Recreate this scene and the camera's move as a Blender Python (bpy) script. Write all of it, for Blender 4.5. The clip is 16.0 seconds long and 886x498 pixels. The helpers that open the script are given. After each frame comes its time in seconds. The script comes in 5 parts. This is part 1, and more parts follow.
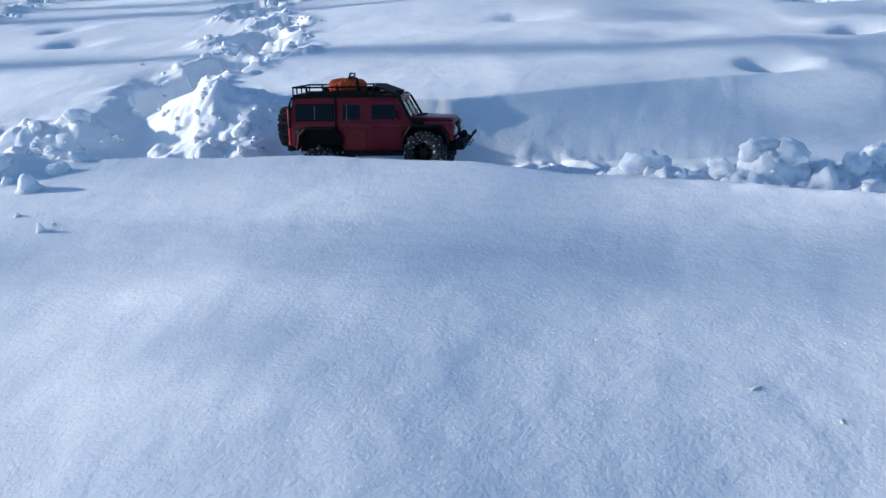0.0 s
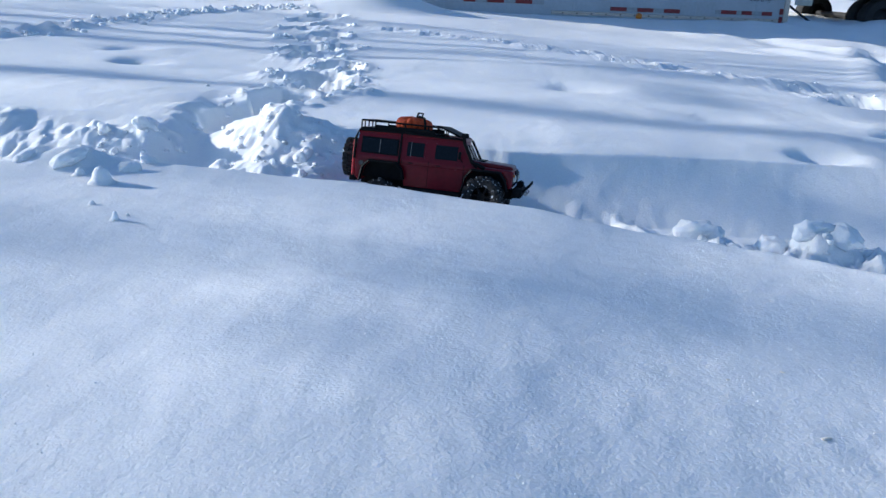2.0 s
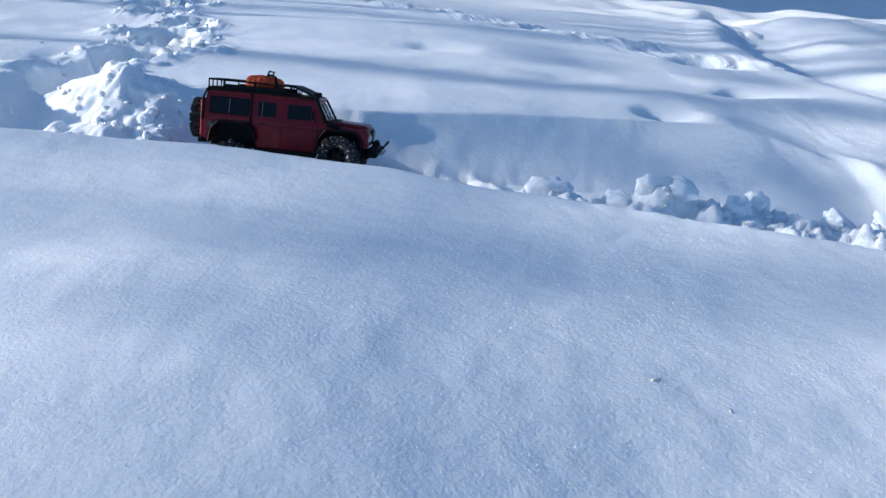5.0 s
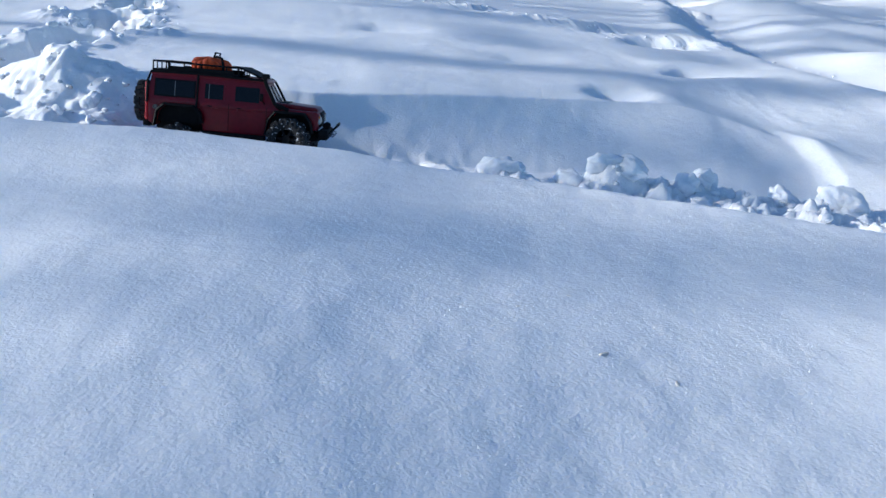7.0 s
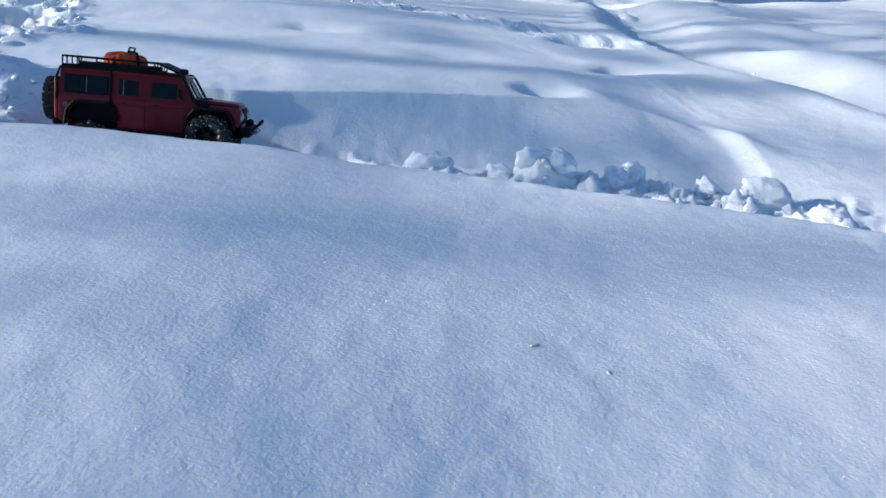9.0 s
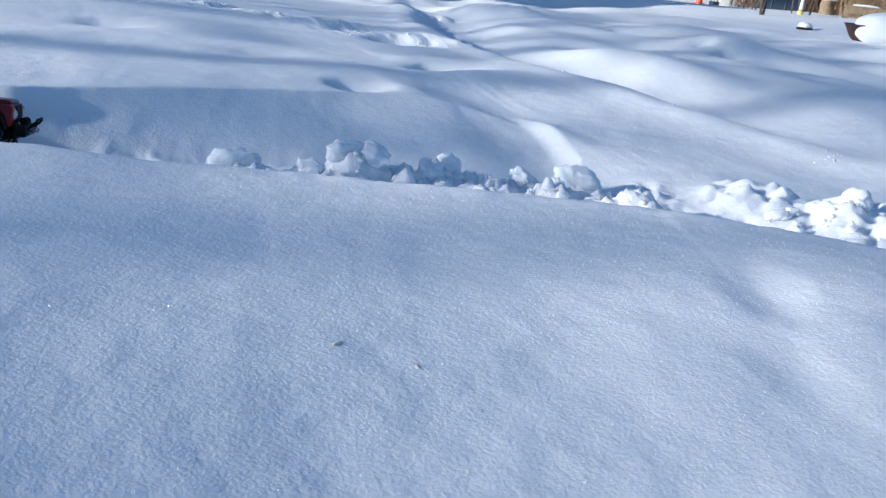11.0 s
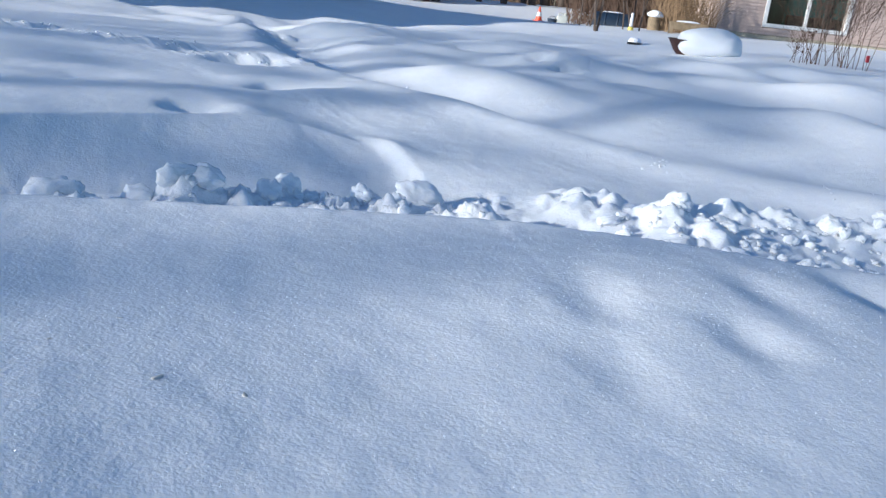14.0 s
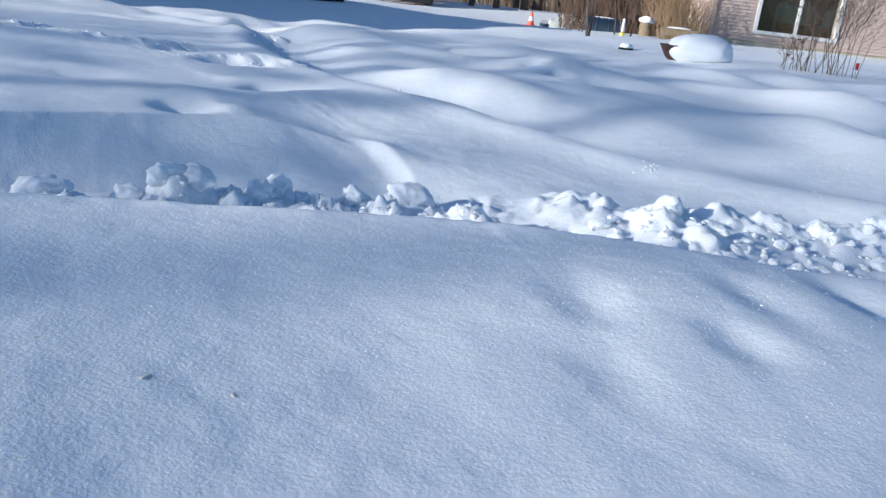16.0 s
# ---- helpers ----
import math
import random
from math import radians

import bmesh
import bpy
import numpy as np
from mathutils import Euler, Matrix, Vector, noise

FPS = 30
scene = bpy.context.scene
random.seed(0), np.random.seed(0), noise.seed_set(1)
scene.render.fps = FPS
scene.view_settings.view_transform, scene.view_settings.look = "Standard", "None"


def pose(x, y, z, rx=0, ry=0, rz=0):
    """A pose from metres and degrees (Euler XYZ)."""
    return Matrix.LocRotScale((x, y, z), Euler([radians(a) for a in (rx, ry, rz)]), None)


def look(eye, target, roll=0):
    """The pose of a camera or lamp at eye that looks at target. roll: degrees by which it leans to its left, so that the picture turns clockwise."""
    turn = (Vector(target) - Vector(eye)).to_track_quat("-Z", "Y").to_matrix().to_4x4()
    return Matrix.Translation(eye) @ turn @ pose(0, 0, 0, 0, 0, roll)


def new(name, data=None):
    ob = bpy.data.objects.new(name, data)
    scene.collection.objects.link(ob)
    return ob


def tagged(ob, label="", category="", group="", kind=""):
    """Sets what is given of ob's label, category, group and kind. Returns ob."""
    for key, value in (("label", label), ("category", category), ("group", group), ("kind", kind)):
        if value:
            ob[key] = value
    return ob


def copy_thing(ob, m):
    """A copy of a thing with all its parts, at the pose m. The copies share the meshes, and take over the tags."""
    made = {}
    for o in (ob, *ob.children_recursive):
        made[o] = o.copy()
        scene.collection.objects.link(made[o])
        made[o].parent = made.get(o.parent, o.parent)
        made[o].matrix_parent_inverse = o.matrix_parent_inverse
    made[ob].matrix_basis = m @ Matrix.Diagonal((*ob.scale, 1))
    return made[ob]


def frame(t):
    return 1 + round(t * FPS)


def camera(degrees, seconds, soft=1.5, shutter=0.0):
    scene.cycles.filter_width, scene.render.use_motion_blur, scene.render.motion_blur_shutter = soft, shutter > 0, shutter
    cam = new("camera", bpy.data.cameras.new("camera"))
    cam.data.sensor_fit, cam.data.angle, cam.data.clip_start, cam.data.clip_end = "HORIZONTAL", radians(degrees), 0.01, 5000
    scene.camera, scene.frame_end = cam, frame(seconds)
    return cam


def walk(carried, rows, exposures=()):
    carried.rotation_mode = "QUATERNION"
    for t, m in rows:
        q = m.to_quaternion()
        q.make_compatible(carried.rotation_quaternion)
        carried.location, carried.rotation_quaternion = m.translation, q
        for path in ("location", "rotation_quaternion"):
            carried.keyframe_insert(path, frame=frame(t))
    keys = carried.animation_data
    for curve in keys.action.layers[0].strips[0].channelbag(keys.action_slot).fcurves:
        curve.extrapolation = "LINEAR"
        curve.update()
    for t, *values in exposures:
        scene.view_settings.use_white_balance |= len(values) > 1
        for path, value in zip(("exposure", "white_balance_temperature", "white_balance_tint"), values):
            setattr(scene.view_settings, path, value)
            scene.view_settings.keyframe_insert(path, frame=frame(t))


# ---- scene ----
# The camera: a telephone held low over the snow.
cam = camera(56.90, 16.0)
ROWS = [
    (0, 0.000, 0.000, 0.614, 66.69, 3.98, -1.71),
    (0.5, -0.089, -0.057, 0.564, 69.30, 0.42, 1.41),
    (1, -0.091, -0.064, 0.563, 70.94, -1.81, 0.41),
    (1.5, -0.130, -0.066, 0.565, 71.79, -3.10, 1.50),
    (2, -0.115, -0.064, 0.564, 71.33, -2.52, 1.43),
    (2.5, -0.106, -0.062, 0.561, 70.26, -2.38, 0.48),
    (3, -0.101, -0.058, 0.561, 69.93, -2.44, -0.41),
    (3.5, -0.096, -0.058, 0.558, 69.77, -2.91, -2.05),
    (4, -0.080, -0.060, 0.561, 69.38, -3.36, -4.70),
    (6.5, -0.071, -0.061, 0.558, 68.83, -4.23, -9.48),
    (7, -0.060, -0.060, 0.553, 68.23, -4.06, -10.71),
    (7.5, -0.061, -0.061, 0.558, 67.49, -3.24, -11.39),
    (8, -0.061, -0.061, 0.555, 67.62, -3.50, -11.91),
    (10.5, 0.028, 0.029, 0.474, 70.95, -5.64, -23.93),
    (11, 0.040, 0.026, 0.474, 70.34, -5.95, -27.27),
    (11.5, 0.070, 0.028, 0.473, 70.58, -5.68, -32.96),
    (12, 0.089, 0.008, 0.482, 71.34, -5.82, -37.94),
    (12.5, 0.083, 0.014, 0.475, 71.79, -6.05, -38.50),
    (13, 0.083, 0.013, 0.477, 71.78, -5.88, -37.88),
    (13.5, 0.084, 0.010, 0.478, 71.53, -5.66, -37.68),
    (14, 0.083, 0.010, 0.476, 72.60, -6.01, -37.50),
    (14.5, 0.083, 0.014, 0.471, 73.53, -6.34, -37.15),
    (15, 0.083, 0.013, 0.472, 73.18, -6.41, -37.46),
    (15.5, 0.081, 0.007, 0.476, 73.38, -6.45, -37.45),
    (16, 0.084, 0.013, 0.471, 72.91, -6.59, -38.01),
]
walk(cam, [(t, pose(x, y, z, rx, ry, rz)) for t, x, y, z, rx, ry, rz in ROWS],
     [(0.0, 0.57, 5450, 9), (7.0, 0.53, 5450, 9), (11.0, 0.36, 5400, 9), (16.0, 0.28, 5400, 9)])

# ---- light ----
SUN_AZIMUTH = 166.0      # degrees from +x, the way towards the sun
SUN_HEIGHT = 15.0
world = bpy.data.worlds.new("sky")
scene.world = world
world.use_nodes = True
nt = world.node_tree
sky = nt.nodes.new("ShaderNodeTexSky")
sky.sky_type = "NISHITA"
sky.sun_disc = False
sky.sun_elevation = radians(SUN_HEIGHT)
sky.sun_rotation = radians(90.0 - SUN_AZIMUTH)
sky.air_density, sky.dust_density, sky.ozone_density = 1.0, 0.5, 3.0
nt.nodes["Background"].inputs["Strength"].default_value = 0.098
nt.links.new(sky.outputs[0], nt.nodes["Background"].inputs["Color"])
sun = new("sun", bpy.data.lights.new("sun", "SUN"))
sun.data.energy, sun.data.angle, sun.data.color = 5.0, radians(0.6), (1.0, 0.89, 0.73)
sun_way = Vector((math.cos(radians(SUN_AZIMUTH)) * math.cos(radians(SUN_HEIGHT)), math.sin(radians(SUN_AZIMUTH)) * math.cos(radians(SUN_HEIGHT)), math.sin(radians(SUN_HEIGHT))))
sun.matrix_world = look(sun_way * 50, (0, 0, 0))


# ---- materials ----
def material(name, colour, rough=0.6, metal=0.0, vary=0.15, scale=8.0, bump=0.0, bump_scale=60.0, second=None, spec=0.5, coat=0.0):
    """A principled material whose colour wanders at two scales, with fine relief."""
    m = bpy.data.materials.new(name)
    m.use_nodes = True
    n, l = m.node_tree.nodes, m.node_tree.links
    p = n["Principled BSDF"]
    p.inputs["Roughness"].default_value = rough
    p.inputs["Metallic"].default_value = metal
    p.inputs["Specular IOR Level"].default_value = spec
    p.inputs["Coat Weight"].default_value = coat
    co = n.new("ShaderNodeTexCoord")
    a, b = n.new("ShaderNodeTexNoise"), n.new("ShaderNodeTexNoise")
    for t, s, d in ((a, scale, 4.0), (b, scale * 7.3, 3.0)):
        t.inputs["Scale"].default_value, t.inputs["Detail"].default_value = s, d
        l.new(co.outputs["Object"], t.inputs["Vector"])
    mixed = n.new("ShaderNodeMath")
    mixed.operation = "ADD"
    l.new(a.outputs["Fac"], mixed.inputs[0]), l.new(b.outputs["Fac"], mixed.inputs[1])
    ramp = n.new("ShaderNodeMapRange")
    ramp.inputs["From Min"].default_value, ramp.inputs["From Max"].default_value = 0.7, 1.3
    l.new(mixed.outputs[0], ramp.inputs["Value"])
    mix = n.new("ShaderNodeMix")
    mix.data_type = "RGBA"
    other = second or tuple(c * (1 - 2 * vary) for c in colour)
    first = colour if second else tuple(min(1.0, c * (1 + vary)) for c in colour)
    mix.inputs[6].default_value, mix.inputs[7].default_value = (*first, 1), (*other, 1)
    l.new(ramp.outputs[0], mix.inputs[0]), l.new(mix.outputs[2], p.inputs["Base Color"])
    if bump:
        t = n.new("ShaderNodeTexNoise")
        t.inputs["Scale"].default_value, t.inputs["Detail"].default_value = bump_scale, 5.0
        bp = n.new("ShaderNodeBump")
        bp.inputs["Strength"].default_value, bp.inputs["Distance"].default_value = 1.0, bump
        l.new(co.outputs["Object"], t.inputs["Vector"]), l.new(t.outputs["Fac"], bp.inputs["Height"]), l.new(bp.outputs[0], p.inputs["Normal"])
    return m


def snow_material(name, grain=1.0, depth=0.010):
    """Settled snow: white, grainy at a few millimetres and a few centimetres."""
    m = bpy.data.materials.new(name)
    m.use_nodes = True
    n, l = m.node_tree.nodes, m.node_tree.links
    p = n["Principled BSDF"]
    p.inputs["Specular IOR Level"].default_value = 0.35
    p.inputs["Subsurface Weight"].default_value, p.inputs["Subsurface Scale"].default_value = 0.85, depth
    p.inputs["Subsurface Radius"].default_value = (1.0, 1.05, 1.15)
    co = n.new("ShaderNodeNewGeometry")
    heights = []
    for s, d, k in ((20.0, 3.0, 0.0055), (0.0, 0.0, 0.0012), (280.0, 2.0, 0.0014)):
        t = n.new("ShaderNodeTexNoise" if s else "ShaderNodeTexVoronoi")
        if s:
            t.inputs["Scale"].default_value, t.inputs["Detail"].default_value, t.inputs["Roughness"].default_value = s, d, 0.55
        else:
            # clumped grains
            t.feature = "SMOOTH_F1"
            t.inputs["Scale"].default_value, t.inputs["Smoothness"].default_value, t.inputs["Detail"].default_value = 150.0, 1.0, 1.5
        l.new(co.outputs["Position"], t.inputs["Vector"])
        k2 = n.new("ShaderNodeMath")
        k2.operation = "MULTIPLY"
        k2.inputs[1].default_value = k * grain * (1 if s else -1)
        l.new(t.outputs[0], k2.inputs[0])
        heights.append(k2)
    s1, s2 = n.new("ShaderNodeMath"), n.new("ShaderNodeMath")
    l.new(heights[0].outputs[0], s1.inputs[0]), l.new(heights[1].outputs[0], s1.inputs[1])
    l.new(s1.outputs[0], s2.inputs[0]), l.new(heights[2].outputs[0], s2.inputs[1])
    bp = n.new("ShaderNodeBump")
    bp.inputs["Strength"].default_value, bp.inputs["Distance"].default_value = 0.6, 1.0
    l.new(s2.outputs[0], bp.inputs["Height"])
    # colour: clean white with faint greyer patches
    t = n.new("ShaderNodeTexNoise")
    t.inputs["Scale"].default_value, t.inputs["Detail"].default_value = 3.0, 6.0
    l.new(co.outputs["Position"], t.inputs["Vector"])
    mix = n.new("ShaderNodeMix")
    mix.data_type = "RGBA"
    mix.inputs[6].default_value, mix.inputs[7].default_value = (0.955, 0.96, 0.965, 1), (0.86, 0.875, 0.90, 1)
    fine = n.new("ShaderNodeTexNoise")
    fine.inputs["Scale"].default_value, fine.inputs["Detail"].default_value, fine.inputs["Roughness"].default_value = 240.0, 2.0, 0.6
    l.new(co.outputs["Position"], fine.inputs["Vector"])
    both = n.new("ShaderNodeMath")
    both.operation = "MULTIPLY_ADD"
    both.inputs[1].default_value, both.inputs[2].default_value = 2.4, -1.2
    l.new(fine.outputs["Fac"], both.inputs[0])
    add = n.new("ShaderNodeMath")
    add.use_clamp = True
    l.new(both.outputs[0], add.inputs[0]), l.new(t.outputs["Fac"], add.inputs[1])
    l.new(add.outputs[0], mix.inputs[0]), l.new(mix.outputs[2], p.inputs["Base Color"])
    p.inputs["Roughness"].default_value = 0.75
    l.new(bp.outputs[0], p.inputs["Normal"])
    return m


SNOW = snow_material("snow")
ICE = material("clear_ice_crystal", (0.88, 0.90, 0.93), 0.25, vary=0.03, scale=40, spec=1.0)
SNOW_CLOD = snow_material("broken_snow", 0.8, 0.016)


# ---- tools for meshes ----
def part(name, bm, mat, parent=None, label="", smooth=None):
    """Links a bmesh as one mesh object, under its thing or part."""
    me = bpy.data.meshes.new(name)
    bm.to_mesh(me)
    bm.free()
    if mat:
        me.materials.append(mat)
    ob = new(name, me)
    if parent:
        ob.parent = parent
    if label:
        tagged(ob, label)
    if smooth is not None:
        for f in me.polygons:
            f.use_smooth = True
        if smooth:
            me.set_sharp_from_angle(angle=radians(smooth))
    return ob


def box(bm, x0, y0, z0, x1, y1, z1, bevel=0.0, seg=1):
    made = bmesh.ops.create_cube(bm, size=1.0, matrix=Matrix.LocRotScale(((x0 + x1) / 2, (y0 + y1) / 2, (z0 + z1) / 2), None, (x1 - x0, y1 - y0, z1 - z0)))
    if bevel:
        edges = list({e for v in made["verts"] for e in v.link_edges})
        bmesh.ops.bevel(bm, geom=edges, offset=bevel, segments=seg, affect="EDGES", profile=0.5)
    return bm


def tube(bm, points, radius, sides=8, taper=None):
    """A round bar through the points; taper: the radius at its end."""
    pts = [Vector(p) for p in points]
    rings = []
    side = None
    for i, p in enumerate(pts):
        way = (pts[min(i + 1, len(pts) - 1)] - pts[max(i - 1, 0)]).normalized()
        if side is None:
            side = way.orthogonal().normalized()
        side = (side - way * side.dot(way)).normalized()
        up = way.cross(side)
        r = radius if taper is None else radius + (taper - radius) * i / (len(pts) - 1)
        rings.append([bm.verts.new(p + (side * math.cos(a) + up * math.sin(a)) * r) for a in [2 * math.pi * k / sides for k in range(sides)]])
    for a, b in zip(rings, rings[1:]):
        for k in range(sides):
            bm.faces.new((a[k], a[(k + 1) % sides], b[(k + 1) % sides], b[k]))
    bm.faces.new(rings[0][::-1]), bm.faces.new(rings[-1])
    return bm


def thing(name, m, label, category, group="", kind=""):
    ob = new(name)
    ob.matrix_basis = m
    return tagged(ob, label, category, group, kind)


# ---- the snow field ----
def lattice(ix, iy, seed):
    h = (ix.astype(np.int64) * 374761393 + iy.astype(np.int64) * 668265263 + seed * 974711) & 0x7FFFFFFF
    h = ((h ^ (h >> 13)) * 1274126177) & 0x7FFFFFFF
    return ((h ^ (h >> 16)) & 0xFFFF) / 65535.0 * 2 * np.pi


def ripple(x, y, seed=0):
    """Smooth gradient noise, about -0.7 to 0.7."""
    ix, iy = np.floor(x), np.floor(y)
    fx, fy = x - ix, y - iy
    u, v = fx ** 3 * (fx * (fx * 6 - 15) + 10), fy ** 3 * (fy * (fy * 6 - 15) + 10)

    def corner(dx, dy):
        a = lattice(ix + dx, iy + dy, seed)
        return np.cos(a) * (fx - dx) + np.sin(a) * (fy - dy)
    return (corner(0, 0) * (1 - u) + corner(1, 0) * u) * (1 - v) + (corner(0, 1) * (1 - u) + corner(1, 1) * u) * v


def rough(x, y, scale, octaves, seed, gain=0.5):
    total, k = 0, 1.0
    for o in range(octaves):
        total = total + k * ripple(x * scale * 2 ** o + 17.3 * o, y * scale * 2 ** o - 9.1 * o, seed + o)
        k *= gain
    return total


def soft(a, b, x):
    t = np.clip((x - a) / (b - a), 0, 1)
    return t * t * (3 - 2 * t)


def bell(x, y, cx, cy, sx, sy, turn=0.0):
    c, s = math.cos(radians(turn)), math.sin(radians(turn))
    u, v = (x - cx) * c + (y - cy) * s, -(x - cx) * s + (y - cy) * c
    return np.exp(-(u / sx) ** 2 - (v / sy) ** 2)


def along(line, x, y):
    """Distance from a line of points (left of its way: plus), and how far along it."""
    best, place, sign, run = np.full(x.shape, 1e9), np.zeros(x.shape), np.ones(x.shape), 0.0
    for (ax, ay), (bx, by) in zip(line, line[1:]):
        dx, dy = bx - ax, by - ay
        n = math.hypot(dx, dy)
        t = np.clip(((x - ax) * dx + (y - ay) * dy) / (n * n), 0, 1)
        ex, ey = x - ax - t * dx, y - ay - t * dy
        d = np.hypot(ex, ey)
        hit = d < best
        best, place = np.where(hit, d, best), np.where(hit, run + t * n, place)
        sign = np.where(hit, np.sign(dx * ey - dy * ex), sign)
        run += n
    return best * sign, place


def curve(x, pairs):
    """A smooth line through (x, y) pairs."""
    px, py = zip(*pairs)
    return (np.interp(x - 0.06, px, py) + np.interp(x, px, py) + np.interp(x + 0.06, px, py)) / 3


# the rut: its near lip and its far bank, y by x
LIP = [(-6, 2.9), (-2.2, 2.25), (-1.36, 2.2), (-1.04, 2.27), (-0.6, 2.17), (-0.13, 2.07), (0.1, 1.98), (0.3, 1.85), (0.6, 1.72), (0.95, 1.52), (1.24, 1.36), (1.42, 1.1), (1.57, 0.96), (1.88, 0.73), (2.6, 0.2), (4, -1.0), (7, -4)]
BANK = [(-6, 4.0), (-2.2, 3.1), (-1.2, 2.95), (-0.6, 2.86), (0.0, 2.68), (0.46, 2.70), (0.95, 2.71), (1.30, 2.70), (1.55, 2.60), (1.68, 2.36), (1.76, 2.10), (1.95, 1.90), (2.2, 1.76), (2.6, 1.5), (3.2, 0.9), (4.6, -0.4), (7, -2.8)]
# levels of the yard beyond
LEVELS = [(0, 8, 0), (4, 8, -0.09), (1.5, 11.2, -0.24), (5, 11.2, -0.24), (8.5, 11.8, -0.14), (-2, 10.5, -0.02), (7, 3, 0), (6, 6, 0.02), (18.0, 12.3, 0.27), (21.1, 9.7, 0.27), (16.4, 11.9, 0.15), (14.7, 12.2, 0.13), (13.9, 12.8, 0.1), (12.1, 10.9, 0.09), (9.9, 8.05, 0.09), (8.4, 5.9, 0.05), (11.1, 5.7, 0.06), (15.7, 15.3, -0.06), (16.7, 17.2, -0.08), (16.0, 13.9, 0.2), (18, 20.5, 0.4), (21, 20.5, 0.45), (14.5, 21.5, 0.15), (7.4, 15.4, 0.05), (9.5, 15.8, 0.15), (2.3, 14.6, -0.02), (5.7, 15.2, -0.03), (-1, 14, 0), (-2.5, 13.9, 0.03), (-1.6, 12.9, 0.06), (15, 8, 0.18)]
# the trodden path on the far side, its steps, and the old foot holes
PATH = [(6.0, 12.5), (4.5, 9.2), (3.95, 7.6), (3.05, 5.6), (2.72, 4.4), (2.68, 3.3), (2.82, 2.2), (3.25, 1.2), (4.2, 0.0), (6, -2)]
STEPS = [(-0.98, 3.12, 0.15), (-0.86, 3.42, 0.14), (-0.70, 3.72, 0.15), (-0.80, 4.02, 0.16), (-0.90, 4.38, 0.20), (-0.84, 4.85, 0.14), (-1.08, 5.3, 0.17), (-1.2, 5.95, 0.2), (-1.02, 6.4, 0.15), (-1.42, 6.9, 0.18), (-1.3, 7.5, 0.18), (-1.65, 8.1, 0.2), (-1.5, 8.9, 0.2), (-1.9, 9.6, 0.2), (-1.8, 10.5, 0.22)]
# old foot holes: steep towards the sun, a long lit slope on the other side (x, y, radius, depth)
PITS = [(1.15, 2.82, 0.085, 0.050), (1.80, 3.40, 0.15, 0.090), (2.06, 4.45, 0.16, 0.085), (1.90, 2.92, 0.20, 0.014), (-2.32, 5.4, 0.13, 0.05), (-2.02, 4.75, 0.13, 0.045), (0.50, 4.50, 0.16, 0.03), (1.02, 3.62, 0.15, 0.02)]
# soft hollows on the near bank: x, y, half widths, depth
DENTS = [(1.095, 0.835, 0.062, 0.12, 0.015), (0.93, 0.62, 0.055, 0.10, 0.006), (1.185, 0.590, 0.058, 0.085, 0.014), (1.40, 0.70, 0.060, 0.13, 0.013), (1.68, 0.645, 0.065, 0.14, 0.018)]
TREAD = [(-0.9, 8.9), (0.2, 8.0), (0.78, 7.1), (1.25, 6.1), (1.75, 5.1), (2.3, 4.35)]
TRACK = [(5.4, 9.0), (5.2, 6.6), (4.75, 5.2), (4.5, 4.2)]
TREAD_LEFT = [(-3.6, 4.9), (-3.38, 6.2), (-3.4, 7.8), (-3.45, 9.4), (-3.0, 10.8), (-2.4, 11.8)]


# masses of broken snow thrown up beside the rut: x, y, half widths, height, crumbled share
MASSES = [
    (-0.76, 2.78, 0.15, 0.12, 0.082, 0.8), (-0.62, 2.70, 0.18, 0.13, 0.065, 0.6), (-0.78, 2.55, 0.22, 0.12, 0.060, 0.8), (-0.52, 2.54, 0.18, 0.11, 0.035, 0.7), (-0.36, 2.66, 0.14, 0.10, 0.030, 0.6),
    (-1.40, 2.76, 0.12, 0.09, 0.055, 0.8), (-1.22, 2.78, 0.12, 0.09, 0.060, 0.8), (-1.30, 2.60, 0.24, 0.10, 0.040, 0.8), (-1.62, 2.80, 0.12, 0.10, 0.030, 0.6), (-1.86, 2.90, 0.16, 0.12, 0.030, 0.6), (-1.06, 2.58, 0.08, 0.10, 0.025, 0.7),
    (-1.44, 2.36, 0.12, 0.08, 0.045, 0.15), (-1.21, 2.21, 0.12, 0.06, 0.050, 0.05), (-1.62, 2.34, 0.12, 0.08, 0.035, 0.15),
    (0.83, 1.93, 0.10, 0.07, 0.035, 0.8), (1.06, 1.93, 0.09, 0.07, 0.050, 0.7), (1.32, 1.87, 0.08, 0.07, 0.040, 0.8), (1.47, 1.84, 0.06, 0.07, 0.060, 0.8), (0.35, 2.36, 0.20, 0.14, 0.010, 0.5), (0.62, 2.28, 0.16, 0.10, 0.012, 0.6),
    (1.62, 1.72, 0.12, 0.10, 0.020, 0.6), (1.84, 1.55, 0.11, 0.13, 0.062, 0.95), (1.98, 1.34, 0.15, 0.14, 0.060, 1.0), (2.20, 1.20, 0.16, 0.15, 0.055, 1.0), (2.42, 0.98, 0.18, 0.16, 0.060, 1.0), (2.72, 0.74, 0.2, 0.2, 0.05, 1.0), (3.1, 0.35, 0.3, 0.25, 0.045, 0.9), (1.86, 1.12, 0.14, 0.10, 0.020, 0.8)]


